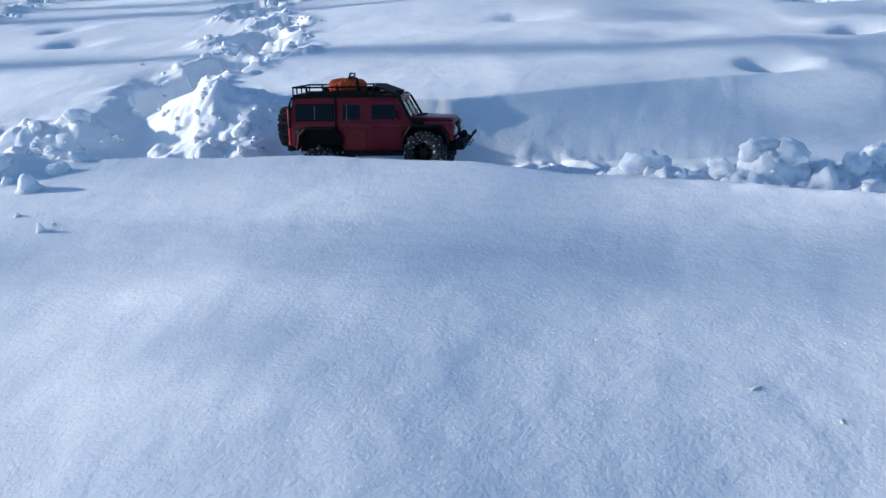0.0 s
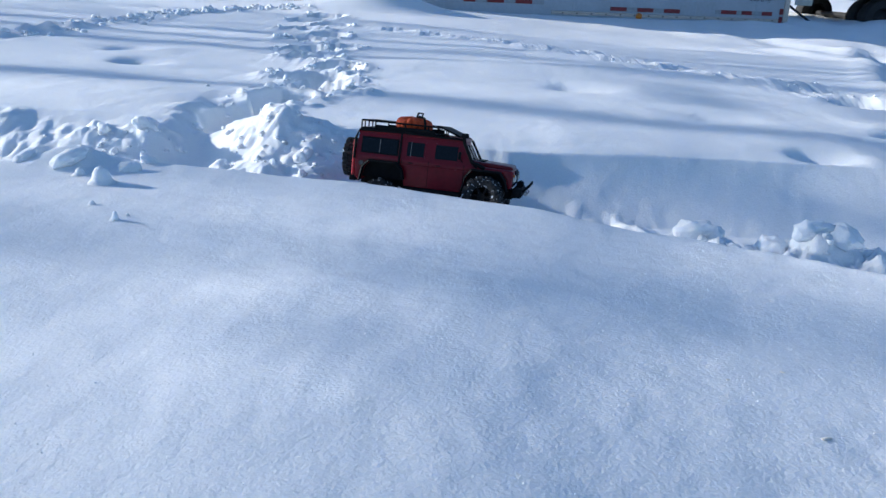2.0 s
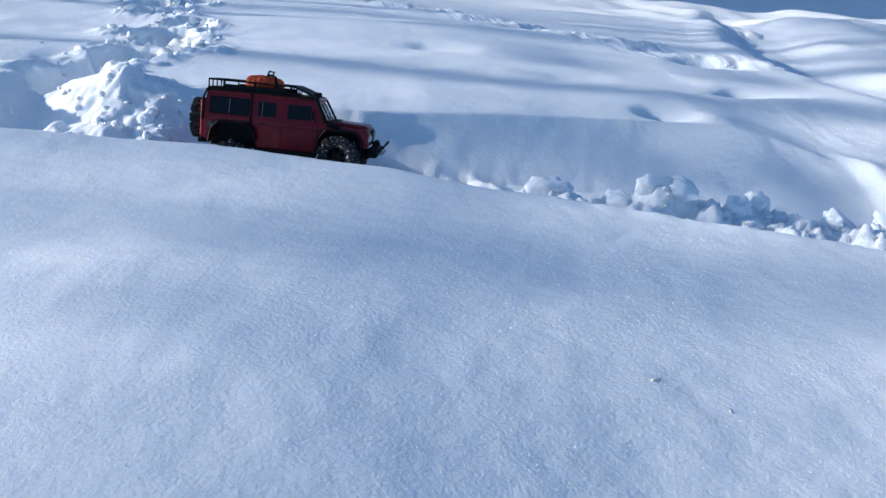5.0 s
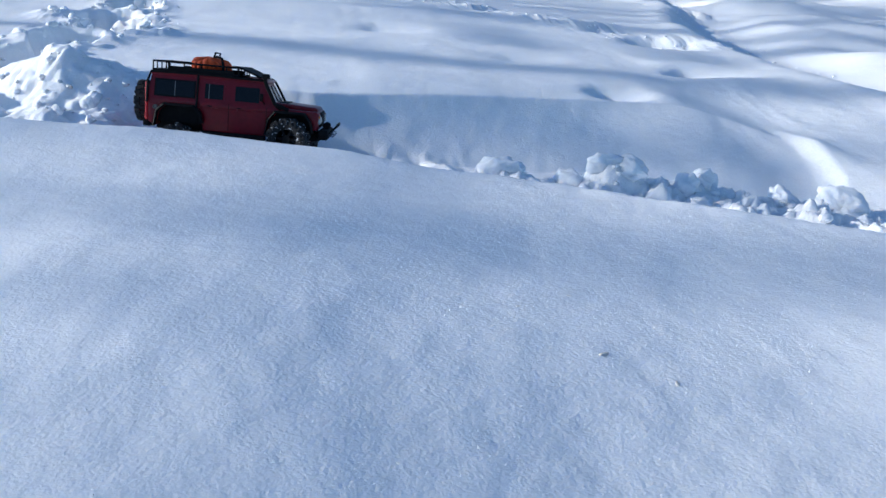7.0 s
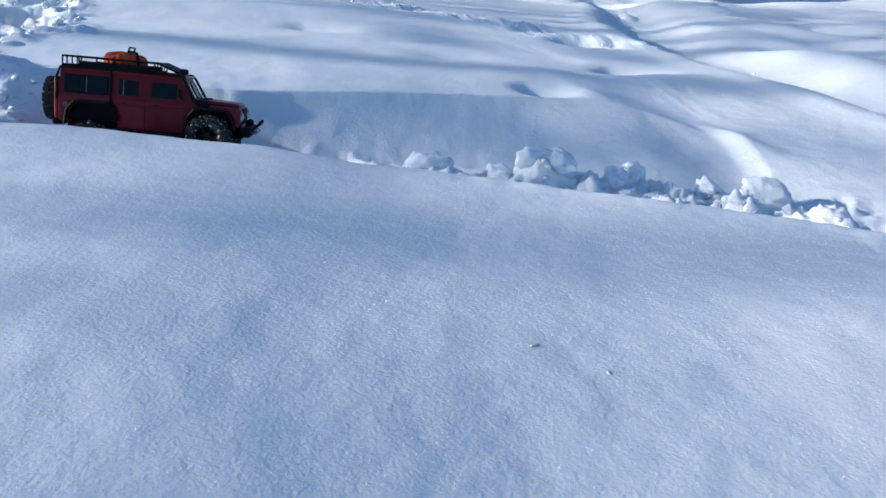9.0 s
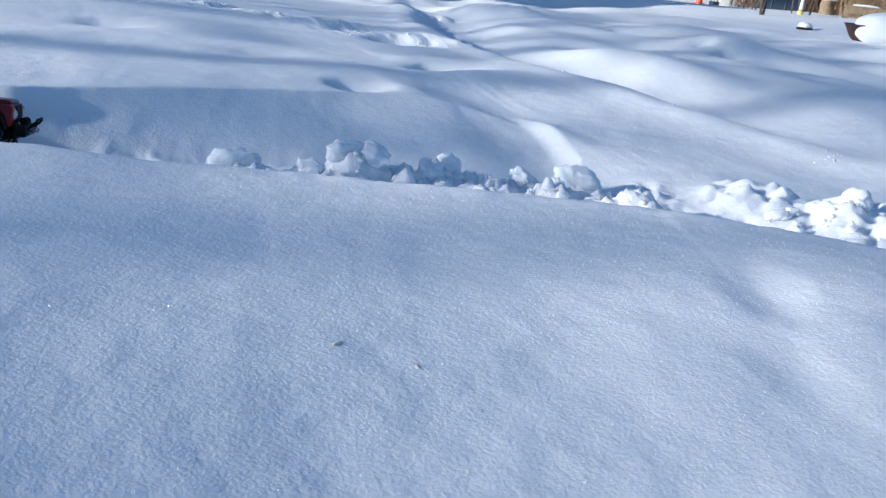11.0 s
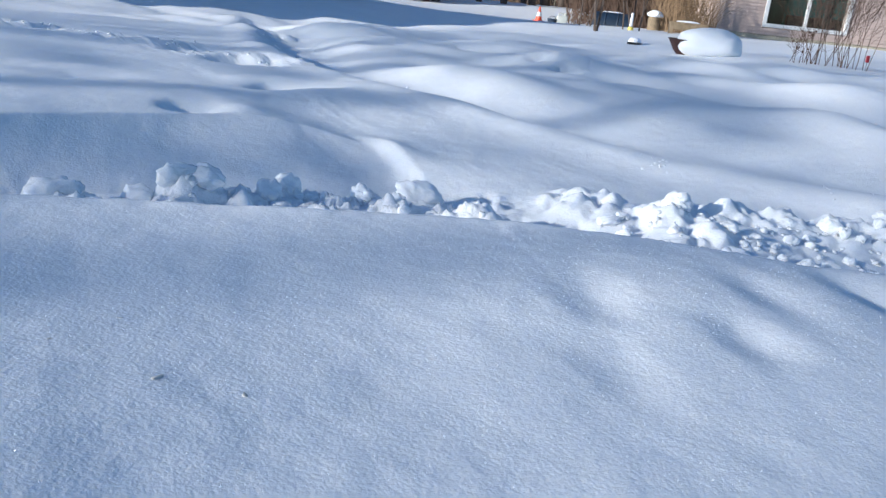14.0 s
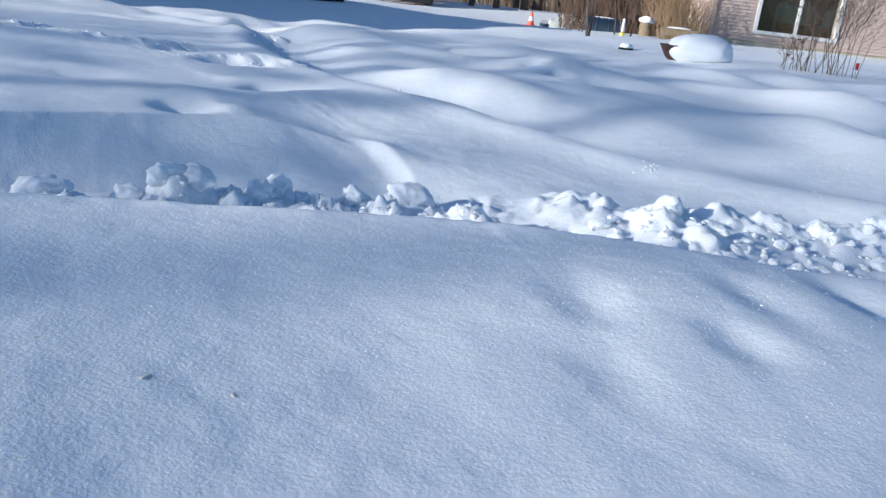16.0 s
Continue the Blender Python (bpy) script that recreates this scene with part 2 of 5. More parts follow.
def billow(x, y, scale, seed, octaves=3, gain=0.5):
    """Rounded lumps with creases between them, like crumbled snow."""
    wx, wy = x + 0.22 / scale * ripple(x * scale * 1.7, y * scale * 1.7, seed + 40), y + 0.22 / scale * ripple(x * scale * 1.7, y * scale * 1.7, seed + 41)
    total, k = 0, 1.0
    for o in range(octaves):
        total = total + k * np.abs(ripple(wx * scale * 2.1 ** o + 5.7 * o, wy * scale * 2.1 ** o - 3.3 * o, seed + o))
        k *= gain
    return total


def height(x, y):
    far = soft(3.0, 14.0, np.hypot(x, y))
    # long swells, drawn out along the wind
    z = 0.05 * far * rough(x * 0.8 + y * 0.3, y, 0.33, 3, 3) + (0.016 + 0.05 * far) * rough(x * 0.7, y + 0.25 * x, 0.9, 3, 11)
    z = z + 0.0045 * rough(x, y, 4.0, 3, 23)
    # the lie of the land further off
    total, weight = np.zeros(x.shape), np.full(x.shape, 0.02)
    for cx, cy, cz in LEVELS:
        k = np.exp(-((x - cx) ** 2 + (y - cy) ** 2) / (2 * 1.7 ** 2))
        total, weight = total + k * cz, weight + k
    z = z * (1 - 0.6 * soft(6.0, 9.0, np.hypot(x, y)) * soft(60, 30, np.hypot(x, y))) + soft(5.0, 8.0, np.hypot(x, y)) * total / weight
    # the near bank, rounded, falling away towards the eye
    z = z - 0.03 * soft(1.0, -0.4, y + 0.35 * x) * soft(-3, -1.2, x)
    z = z + 0.054 * bell(x, y, -0.20, 0.95, 0.47, 0.58, -8) + 0.036 * bell(x, y, 1.34, 0.82, 0.38, 0.50, -30)
    for cx, cy, sx, sy, d in DENTS:
        z = z - d * bell(x, y, cx, cy, sx, sy, -28)
    # the swell beyond the rut
    z = z + 0.02 * bell(x, y, 0.9, 3.0, 1.3, 0.28) + 0.03 * bell(x, y, -0.2, 3.6, 0.8, 0.4) + 0.05 * bell(x, y, 0.6, 5.2, 1.4, 0.35)
    z = z + 0.02 * bell(x, y, 1.9, 3.2, 0.5, 0.35) + 0.045 * bell(x, y, -1.4, 3.5, 0.7, 0.42)
    # the ploughed pile between the machine and the trailer
    z = z + 0.42 * bell(x, y, -1.45, 12.9, 0.75, 0.6)
    # humps on the right
    z = z + 0.085 * bell(x, y, 3.27, 3.65, 0.27, 0.75, 8) + 0.05 * bell(x, y, 3.55, 2.55, 0.30, 0.28) + 0.045 * bell(x, y, 4.45, 3.2, 0.35, 0.5, 40) + 0.04 * bell(x, y, 4.1, 2.1, 0.32, 0.3) + 0.13 * bell(x, y, 5.85, 2.75, 0.50, 0.5, 20)
    z = z + 0.07 * bell(x, y, 8.6, 4.7, 2.2, 0.8, -25) + 0.13 * soft(2.9, 3.9, x) * (1 - soft(7, 12, x)) * rough(x + 0.2 * y, 0.6 * y, 1.0, 2, 95, 0.4) + 0.12 * bell(x, y, 4.9, 4.6, 0.9, 0.5, 30) + 0.13 * bell(x, y, 5.3, 8.3, 0.7, 0.5, -20)
    # a line of small prints across the yard
    d, s = along(TRACK, x, y)
    z = z - 0.06 * np.exp(-(d / 0.07) ** 2) * soft(-0.2, 0.6, np.sin(s * 2 * np.pi / 0.34)) + 0.012 * np.exp(-((d - 0.1) / 0.06) ** 2)
    # the path: steep on its near side, a long sunlit slope on the other
    d, s = along(PATH, x, y)
    fade = soft(0.0, 3.0, s)
    z = z - fade * 0.08 * (1 - soft(0.02, 0.30, -d)) * (1 - soft(0.10, 0.62, d))
    trod = fade * np.exp(-(d / 0.34) ** 2)
    z = z + trod * soft(7.0, 3.0, s) * 0.05 * np.clip(rough(x, y, 4.5, 4, 51), -0.2, 1)
    z = z + trod * 0.11 * np.exp(-((s - 5.2) / 1.6) ** 2) * billow(x, y, 4.0, 53)
    z = z + 0.02 * fade * np.exp(-((d + 0.36) / 0.12) ** 2)
    # the line of prints that leads to the path, and one on the left
    for line, seed, deep, lift in ((TREAD, 61, 0.025, 0.038), (TREAD_LEFT, 71, 0.04, 0.12)):
        d, s = along(line, x, y)
        near = np.exp(-(d / 0.22) ** 2)
        z = z - near * deep * soft(-0.1, 0.5, np.sin(s * 2 * np.pi / 0.55)) + near * lift * billow(x, y, 6.5, seed)
    # the deep steps of the trail
    loose = np.zeros(x.shape)
    for cx, cy, r, deep in PITS:
        u, v = 0.97 * (x - cx) - 0.24 * (y - cy), 0.24 * (x - cx) + 0.97 * (y - cy)
        u = u + 0.25 * r * ripple(x * 6, y * 6, 6)
        z = z - deep * np.exp(-(np.where(u < 0, u / (0.7 * r), u / (1.5 * r))) ** 2 - (v / (0.8 * r)) ** 2) + 0.2 * deep * bell(x, y, cx + 2.2 * r, cy - 0.3 * r, 1.3 * r, r)
    for cx, cy, r in STEPS:
        q = np.hypot(x - cx, (y - cy) * 0.9) * (1 + 0.25 * ripple(x * 9, y * 9, 5))
        z = z - 0.17 * (1 - soft(0.7 * r, 1.05 * r, q))
        loose = np.maximum(loose, 0.6 * np.exp(-((q - 1.15 * r) / (0.45 * r)) ** 2))
    z = z + loose * (0.006 + 0.06 * billow(x, y, 7.0, 33))
    z = z - 0.075 * bell(x, y, -1.05, 3.02, 0.10, 0.30, 6)
    # the rut itself
    lip, bank = curve(x, LIP), curve(x, BANK)
    w = (y - lip + (0.012 - 0.009 * soft(0.0, 0.3, x)) * rough(x, y, 6, 3, 41)) / (bank - lip)
    deep = 0.15 - 0.07 * soft(1.2, 2.0, x) + 0.02 * rough(x, y, 1.3, 2, 45)
    steep = soft(-0.35, 0.05, x) * (1 - soft(1.5, 1.75, x))
    deep = deep + 0.035 * steep
    foot = 0.74 - 0.16 * soft(1.05, 1.4, x)
    wall = np.clip((w - foot) / (1.0 - foot), 0, 1)
    dug = soft(-0.04, 0.22, w) * (1 - (1 - steep) * soft(0.52, 1.02, w) - steep * wall)
    inside = soft(0.0, 0.12, w) * (1 - soft(0.4, 0.62, w))
    z = z - 0.07 * soft(1.3, 1.8, x) * (1 - soft(0.8, 2.1, w)) * soft(0.3, 0.8, w) * (1 - soft(2.6, 3.2, x))
    z = z * (1 - 0.7 * dug) - deep * dug
    z = z + inside * 0.03 * billow(x, y, 6.0, 47) + 0.004 * steep * dug * rough(x, y, 7.0, 3, 49)
    heap = soft(0.30, 0.5, x) * (1 - soft(1.48, 1.60, x)) * np.exp(-((w - 0.27) / 0.17) ** 2)
    z = z + heap * (0.060 + 0.085 * billow(x, y, 8.0, 77, 4, 0.6))
    # broken snow: soft masses, crumbled into lumps of all sizes
    broken = np.zeros(x.shape)
    for cx, cy, sx, sy, tall, share in MASSES:
        k = bell(x, y, cx, cy, sx, sy)
        z = z + tall * k
        broken = np.maximum(broken, share * soft(0.12, 0.65, k))
    z = z + broken * (0.072 * billow(x, y, 6.0, 57, 2) + 0.026 * billow(x, y, 16.0, 63, 3, 0.5) - 0.02)
    d, s = along([(1.69, 2.70), (1.68, 2.31), (1.62, 2.05), (1.51, 1.81)], x, y)
    z = z + 0.035 * soft(-0.05, 0.02, d) * np.exp(-np.clip(d, 0, 9) / 0.35) * (np.abs(d) < 1.5) * soft(0.1, 0.4, s) * (1 - soft(0.8, 1.0, s))
    return z


GRID = {}


def snow_field():
    # even round the rut, then ever wider, out to the horizon
    outward = np.cumsum(0.0078 * 1.033 ** np.arange(1, 256))
    xs = np.concatenate([-1.75 - outward[::-1], np.arange(-1.75, 2.55, 0.0078), 2.55 + outward])
    ys = np.concatenate([0.45 - outward[::-1], np.arange(0.45, 3.20, 0.0078), 3.20 + outward])
    nx, ny = len(xs), len(ys)
    gx, gy = np.meshgrid(xs, ys)
    gz = height(gx, gy)
    GRID.update(xs=xs, ys=ys, z=gz)
    me = bpy.data.meshes.new("ground")
    co = np.stack([gx, gy, gz], -1).reshape(-1, 3)
    i = np.arange(nx * ny).reshape(ny, nx)
    quads = np.stack([i[:-1, :-1], i[:-1, 1:], i[1:, 1:], i[1:, :-1]], -1).reshape(-1, 4)
    me.vertices.add(len(co)), me.loops.add(quads.size), me.polygons.add(len(quads))
    me.vertices.foreach_set("co", co.ravel())
    me.loops.foreach_set("vertex_index", quads.ravel())
    me.polygons.foreach_set("loop_start", np.arange(0, quads.size, 4))
    me.polygons.foreach_set("use_smooth", np.ones(len(quads), bool))
    me.update()
    me.materials.append(SNOW)
    return tagged(new("ground", me), "deep settled white snow with a driven rut, foot holes and soft swells", "snow", kind="structure")


def ground_height(x, y):
    """The snow's level at a place, from the built sheet."""
    i = min(max(int(np.searchsorted(GRID["xs"], x)) - 1, 0), len(GRID["xs"]) - 2)
    j = min(max(int(np.searchsorted(GRID["ys"], y)) - 1, 0), len(GRID["ys"]) - 2)
    a = (x - GRID["xs"][i]) / (GRID["xs"][i + 1] - GRID["xs"][i])
    b = (y - GRID["ys"][j]) / (GRID["ys"][j + 1] - GRID["ys"][j])
    z = GRID["z"]
    return float((z[j, i] * (1 - a) + z[j, i + 1] * a) * (1 - b) + (z[j + 1, i] * (1 - a) + z[j + 1, i + 1] * a) * b)


snow_field()


# ---- the model car ----
CAR_RED = material("red_body_paint", (0.165, 0.003, 0.011), 0.32, vary=0.12, scale=14, coat=0.08, spec=0.3, bump=0.00015, bump_scale=300)
BRIGHT_RED = material("bright_red_plastic", (0.52, 0.01, 0.02), 0.4, vary=0.1, scale=30)
BLACK_PLASTIC = material("black_moulded_plastic", (0.007, 0.007, 0.008), 0.62, vary=0.3, scale=40, spec=0.14, bump=0.0002, bump_scale=900)
DARK_GLASS = material("tinted_window", (0.005, 0.006, 0.008), 0.12, vary=0.2, scale=20, spec=0.3)
SCREEN_GLASS = material("hazed_windscreen", (0.16, 0.15, 0.14), 0.18, vary=0.2, scale=30)
GREY_TRIM = material("worn_grey_edge", (0.20, 0.17, 0.15), 0.5, vary=0.3, scale=60)
LAMP_GLASS = material("clear_lamp_lens", (0.55, 0.55, 0.52), 0.1, vary=0.1, scale=80)
AMBER = material("amber_lens", (0.6, 0.2, 0.02), 0.2, vary=0.1, scale=80)
STEEL = material("dull_steel", (0.35, 0.35, 0.36), 0.35, 0.9, vary=0.15, scale=60)
ORANGE = material("orange_webbing", (0.70, 0.085, 0.012), 0.75, vary=0.2, scale=60, bump=0.0006, bump_scale=700)
RUBBER = material("snow_caked_rubber", (0.012, 0.012, 0.013), 0.8, vary=0.2, scale=60, bump=0.0008, bump_scale=300)


def caked(m, amount):
    """Snow packed into the tread: white patches of their own shape."""
    n, l = m.node_tree.nodes, m.node_tree.links
    p = n["Principled BSDF"]
    base = p.inputs["Base Color"].links[0].from_socket
    t, co, r, mix = n.new("ShaderNodeTexNoise"), n.new("ShaderNodeTexCoord"), n.new("ShaderNodeMapRange"), n.new("ShaderNodeMix")
    t.inputs["Scale"].default_value, t.inputs["Detail"].default_value = 120.0, 4.0
    r.inputs["From Min"].default_value, r.inputs["From Max"].default_value = amount, amount + 0.05
    mix.data_type = "RGBA"
    mix.inputs[7].default_value = (0.62, 0.64, 0.67, 1)
    l.new(co.outputs["Object"], t.inputs["Vector"]), l.new(t.outputs["Fac"], r.inputs["Value"])
    l.new(r.outputs[0], mix.inputs[0]), l.new(base, mix.inputs[6]), l.new(mix.outputs[2], p.inputs["Base Color"])


caked(RUBBER, 0.615)
SPARE_RUBBER = material("dry_rubber", (0.012, 0.012, 0.013), 0.8, vary=0.2, scale=60, bump=0.0008, bump_scale=300)


def slab(bm, outline, y0, y1):
    """A side outline (x, z) drawn out from y0 to y1."""
    a = [bm.verts.new((x, y0, z)) for x, z in outline]
    b = [bm.verts.new((x, y1, z)) for x, z in outline]
    bm.faces.new(a), bm.faces.new(b[::-1])
    for i in range(len(a)):
        j = (i + 1) % len(a)
        bm.faces.new((a[j], a[i], b[i], b[j]))
    bmesh.ops.recalc_face_normals(bm, faces=bm.faces)
    return bm


def lathe(bm, profile, sides=36, m=Matrix()):
    """Turns a profile (radius, y) round the y axis."""
    rings = []
    for k in range(sides):
        a = 2 * math.pi * k / sides
        rings.append([bm.verts.new(m @ Vector((r * math.cos(a), y, r * math.sin(a)))) for r, y in profile])
    for k in range(sides):
        p, q = rings[k], rings[(k + 1) % sides]
        for i in range(len(profile) - 1):
            bm.faces.new((p[i], p[i + 1], q[i + 1], q[i]))
    bmesh.ops.recalc_face_normals(bm, faces=bm.faces)
    return bm


def bevelled(bm, width, seg=2, sharper=35):
    edges = [e for e in bm.edges if len(e.link_faces) == 2 and e.calc_face_angle() > radians(sharper)]
    bmesh.ops.bevel(bm, geom=edges, offset=width, segments=seg, affect="EDGES", profile=0.5)
    return bm


def wheel(name, parent, place, turn, rubber, label):
    hub = new(name)
    hub.parent = parent
    hub.matrix_basis = Matrix.Translation(place) @ pose(0, 0, 0, *turn)
    tagged(hub, label)
    bm = bmesh.new()
    lathe(bm, [(0.031, -0.020), (0.036, -0.0235), (0.047, -0.0245), (0.0535, -0.0215), (0.0545, -0.012), (0.0547, 0.0), (0.0545, 0.012), (0.0535, 0.0215), (0.047, 0.0245), (0.036, 0.0235), (0.031, 0.020), (0.031, -0.020)], 40)
    for k in range(22):
        for y0, y1, shift in ((-0.0245, -0.009, 0.0), (-0.0075, 0.0075, 0.5), (0.009, 0.0245, 0.0)):
            a = 360 * (k + shift) / 22
            long = 0.0052 if y0 * y1 > 0 else 0.0042
            lug = bmesh.new()
            box(lug, -long, y0, 0.051, long, y1, 0.0592 if k % 2 else 0.0585, 0.0008)
            bmesh.ops.transform(lug, matrix=pose(0, 0, 0, 0, a, 0) @ pose(0, 0, 0, 0, 0, 9 if k % 2 else -9), verts=lug.verts)
            scrap = bpy.data.meshes.new("scrap")
            lug.to_mesh(scrap), lug.free()
            bm.from_mesh(scrap)
            bpy.data.meshes.remove(scrap)
        for side in (-1, 1):
            a = 360 * (k + 0.25) / 22
            lug = bmesh.new()
            box(lug, -0.003, min(side * 0.0225, side * 0.0262), 0.043, 0.003, max(side * 0.0225, side * 0.0262), 0.0555, 0.0006)
            bmesh.ops.transform(lug, matrix=pose(0, 0, 0, 0, a, 0), verts=lug.verts)
            scrap = bpy.data.meshes.new("scrap")
            lug.to_mesh(scrap), lug.free()
            bm.from_mesh(scrap)
            bpy.data.meshes.remove(scrap)
    part("tyre", bm, rubber, hub, "black rubber tyre with deep lugs", smooth=30)
    bm = bmesh.new()
    lathe(bm, [(0.0315, -0.0215), (0.0315, 0.0215), (0.028, 0.0215), (0.0265, 0.012), (0.0265, -0.012), (0.028, -0.0215), (0.0315, -0.0215)], 36)
    for k in range(6):
        arm = bmesh.new()
        box(arm, -0.0035, -0.016, 0.008, 0.0035, 0.010, 0.029, 0.001)
        bmesh.ops.transform(arm, matrix=pose(0, 0, 0, 0, 60 * k, 0), verts=arm.verts)
        scrap = bpy.data.meshes.new("scrap")
        arm.to_mesh(scrap), arm.free()
        bm.from_mesh(scrap)
        bpy.data.meshes.remove(scrap)
    lathe(bm, [(0.0, -0.017), (0.012, -0.017), (0.012, 0.012), (0.0, 0.012)], 20)
    part("rim", bm, BLACK_PLASTIC, hub, "black spoked rim", smooth=35)
    bm = bmesh.new()
    for k in range(12):
        a = 2 * math.pi * k / 12
        m = Matrix.Translation((0.0298 * math.cos(a), -0.0222, 0.0298 * math.sin(a)))
        lathe(bm, [(0.0, -0.0008), (0.0012, -0.0008), (0.0012, 0.0012), (0.0, 0.0012)], 6, m)
    part("rim_bolts", bm, STEEL, hub)
    return hub


def build_car(m):
    car = thing("model_car", m, "dark red model off-road car with black roof rack, in snow rut", "model car")
    W = 0.094
    # lower shell with the wheel arches cut out
    tub = [(-0.242, 0.076), (-0.224, 0.064), (-0.214, 0.106), (-0.196, 0.124), (-0.114, 0.124), (-0.097, 0.106), (-0.088, 0.060), (0.090, 0.060), (0.099, 0.108), (0.117, 0.129), (0.194, 0.129), (0.211, 0.110), (0.219, 0.088), (0.233, 0.088), (0.236, 0.134), (0.230, 0.140), (0.106, 0.143), (-0.242, 0.143)]
    part("body", bevelled(slab(bmesh.new(), tub, -W, W), 0.003), CAR_RED, car, "dark red body shell", smooth=40)
    # cabin above the belt, tapering to the roof
    bm = bmesh.new()
    low = [(-0.242, -W), (0.111, -W), (0.111, W), (-0.242, W)]
    high = [(-0.236, -0.083), (0.077, -0.083), (0.077, 0.083), (-0.236, 0.083)]
    a = [bm.verts.new((x, y, 0.1415)) for x, y in low]
    b = [bm.verts.new((x, y, 0.206)) for x, y in high]
    bm.faces.new(a[::-1]), bm.faces.new(b)
    for i in range(4):
        bm.faces.new((a[i], a[(i + 1) % 4], b[(i + 1) % 4], b[i]))
    part("cabin", bevelled(bm, 0.004), CAR_RED, car, "dark red cabin", smooth=40)
    bm = box(bmesh.new(), -0.240, -0.0865, 0.2055, 0.083, 0.0865, 0.2155, 0.0045, 3)
    roof = part("roof", bm, CAR_RED, car, smooth=40)
    for k in range(5):
        y = -0.056 + 0.028 * k
        part("roof_rib", box(bmesh.new(), -0.225, y - 0.004, 0.2152, 0.055, y + 0.004, 0.2172, 0.0008), CAR_RED, roof)
    part("bonnet", bevelled(slab(bmesh.new(), [(0.104, 0.142), (0.228, 0.138), (0.231, 0.146), (0.222, 0.1505), (0.104, 0.1565)], -0.066, 0.066), 0.003), CAR_RED, car, "dark red bonnet", smooth=40)
    part("bonnet_vent", box(bmesh.new(), 0.118, -0.045, 0.1545, 0.142, 0.045, 0.1575, 0.001), BLACK_PLASTIC, car, "black bonnet vent")

    def side_pane(name, x0, z0, x1, z1, y_side, mat, proud=0.0008, thick=0.003):
        # the side leans in by 11 mm over the cabin's height
        lean = (W - 0.083) / 0.0645
        bm = bmesh.new()
        vs = []
        for x, z in ((x0, z0), (x1, z0), (x1, z1), (x0, z1)):
            y = W - (z - 0.1415) * lean
            vs.append((x, y + proud, z))
        out = [bm.verts.new((x, y_side * y, z)) for x, y, z in vs]
        ins = [bm.verts.new((x, y_side * (y - thick), z)) for x, y, z in vs]
        bm.faces.new(out), bm.faces.new(ins[::-1])
        for i in range(4):
            bm.faces.new((out[i], ins[i], ins[(i + 1) % 4], out[(i + 1) % 4]))
        bmesh.ops.recalc_face_normals(bm, faces=bm.faces)
        return bm

    for s in (-1, 1):
        for x0, x1 in ((-0.226, -0.112), (-0.090, -0.031), (-0.005, 0.082)):
            z1 = 0.196
            slant = x1 > 0.06
            fr = part("window_frame", side_pane("f", x0, 0.147, x1 - (0.012 if slant else 0), z1, s, BLACK_PLASTIC, 0.0008), BLACK_PLASTIC if x0 < -0.2 else CAR_RED, car)
            part("pane", side_pane("p", x0 + 0.004, 0.151, x1 - (0.016 if slant else 0.004), z1 - 0.004, s, DARK_GLASS, 0.0018), DARK_GLASS, fr, "dark tinted pane")
            if not slant:
                xm = (x0 + x1) / 2 if x0 < -0.2 else x0 + 0.016
                part("glazing_bar", side_pane("b", xm - 0.001, 0.151, xm + 0.001, z1 - 0.004, s, GREY_TRIM, 0.0026), GREY_TRIM, fr)
        # door seams, waist line and handles
        for x in (-0.100, -0.018, 0.088):
            part("door_seam", box(bmesh.new(), x - 0.0007, min(s * (W - 0.001), s * (W + 0.0006)), 0.064, x + 0.0007, max(s * (W - 0.001), s * (W + 0.0006)), 0.141), BLACK_PLASTIC, car)
        part("waist_line", box(bmesh.new(), -0.238, min(s * (W - 0.001), s * (W + 0.0016)), 0.1245, 0.098, max(s * (W - 0.001), s * (W + 0.0016)), 0.1265, 0.0005), CAR_RED, car)
        for x in (-0.078, 0.005):
            part("door_handle", box(bmesh.new(), x, min(s * W, s * (W + 0.003)), 0.1295, x + 0.013, max(s * W, s * (W + 0.003)), 0.1325, 0.0008), BLACK_PLASTIC, car)
        part("fuel_cap", lathe(bmesh.new(), [(0.0, 0.0022), (0.0045, 0.0022), (0.0045, 0.004), (0.0065, 0.004), (0.0065, -0.003), (0.0, -0.003)], 18, Matrix.Translation((-0.222, s * (W - 0.0005), 0.116)) @ pose(0, 0, 0, 0, 0, 0 if s > 0 else 180)), GREY_TRIM, car, "grey round filler cap")
        # flares round the arches
        for c, top in ((-0.155, 0.124), (0.155, 0.129)):
            bm = bmesh.new()
            rim_in = [(-0.066, 0.064), (-0.058, 0.106), (-0.040, top), (0.040, top), (0.057, 0.107), (0.064, 0.080)]
            rim_out = [(-0.071, 0.062), (-0.063, 0.110), (-0.043, top + 0.006), (0.043, top + 0.006), (0.062, 0.111), (0.069, 0.080)]
            rows = []
            for (xi, zi), (xo, zo) in zip(rim_in, rim_out):
                rows.append([bm.verts.new((c + x, s * y, z)) for x, y, z in ((xi, W - 0.004, zi), (xi, W + 0.020, zi), (xo, W + 0.015, zo), (xo, W - 0.004, zo))])
            for p, q in zip(rows, rows[1:]):
                for i in range(4):
                    bm.faces.new((p[i], p[(i + 1) % 4], q[(i + 1) % 4], q[i]))
            bm.faces.new(rows[0]), bm.faces.new(rows[-1][::-1])
            bmesh.ops.recalc_face_normals(bm, faces=bm.faces)
            part("fender_flare", bevelled(bm, 0.0015, 1), BLACK_PLASTIC, car, "black plastic wheel-arch flare")
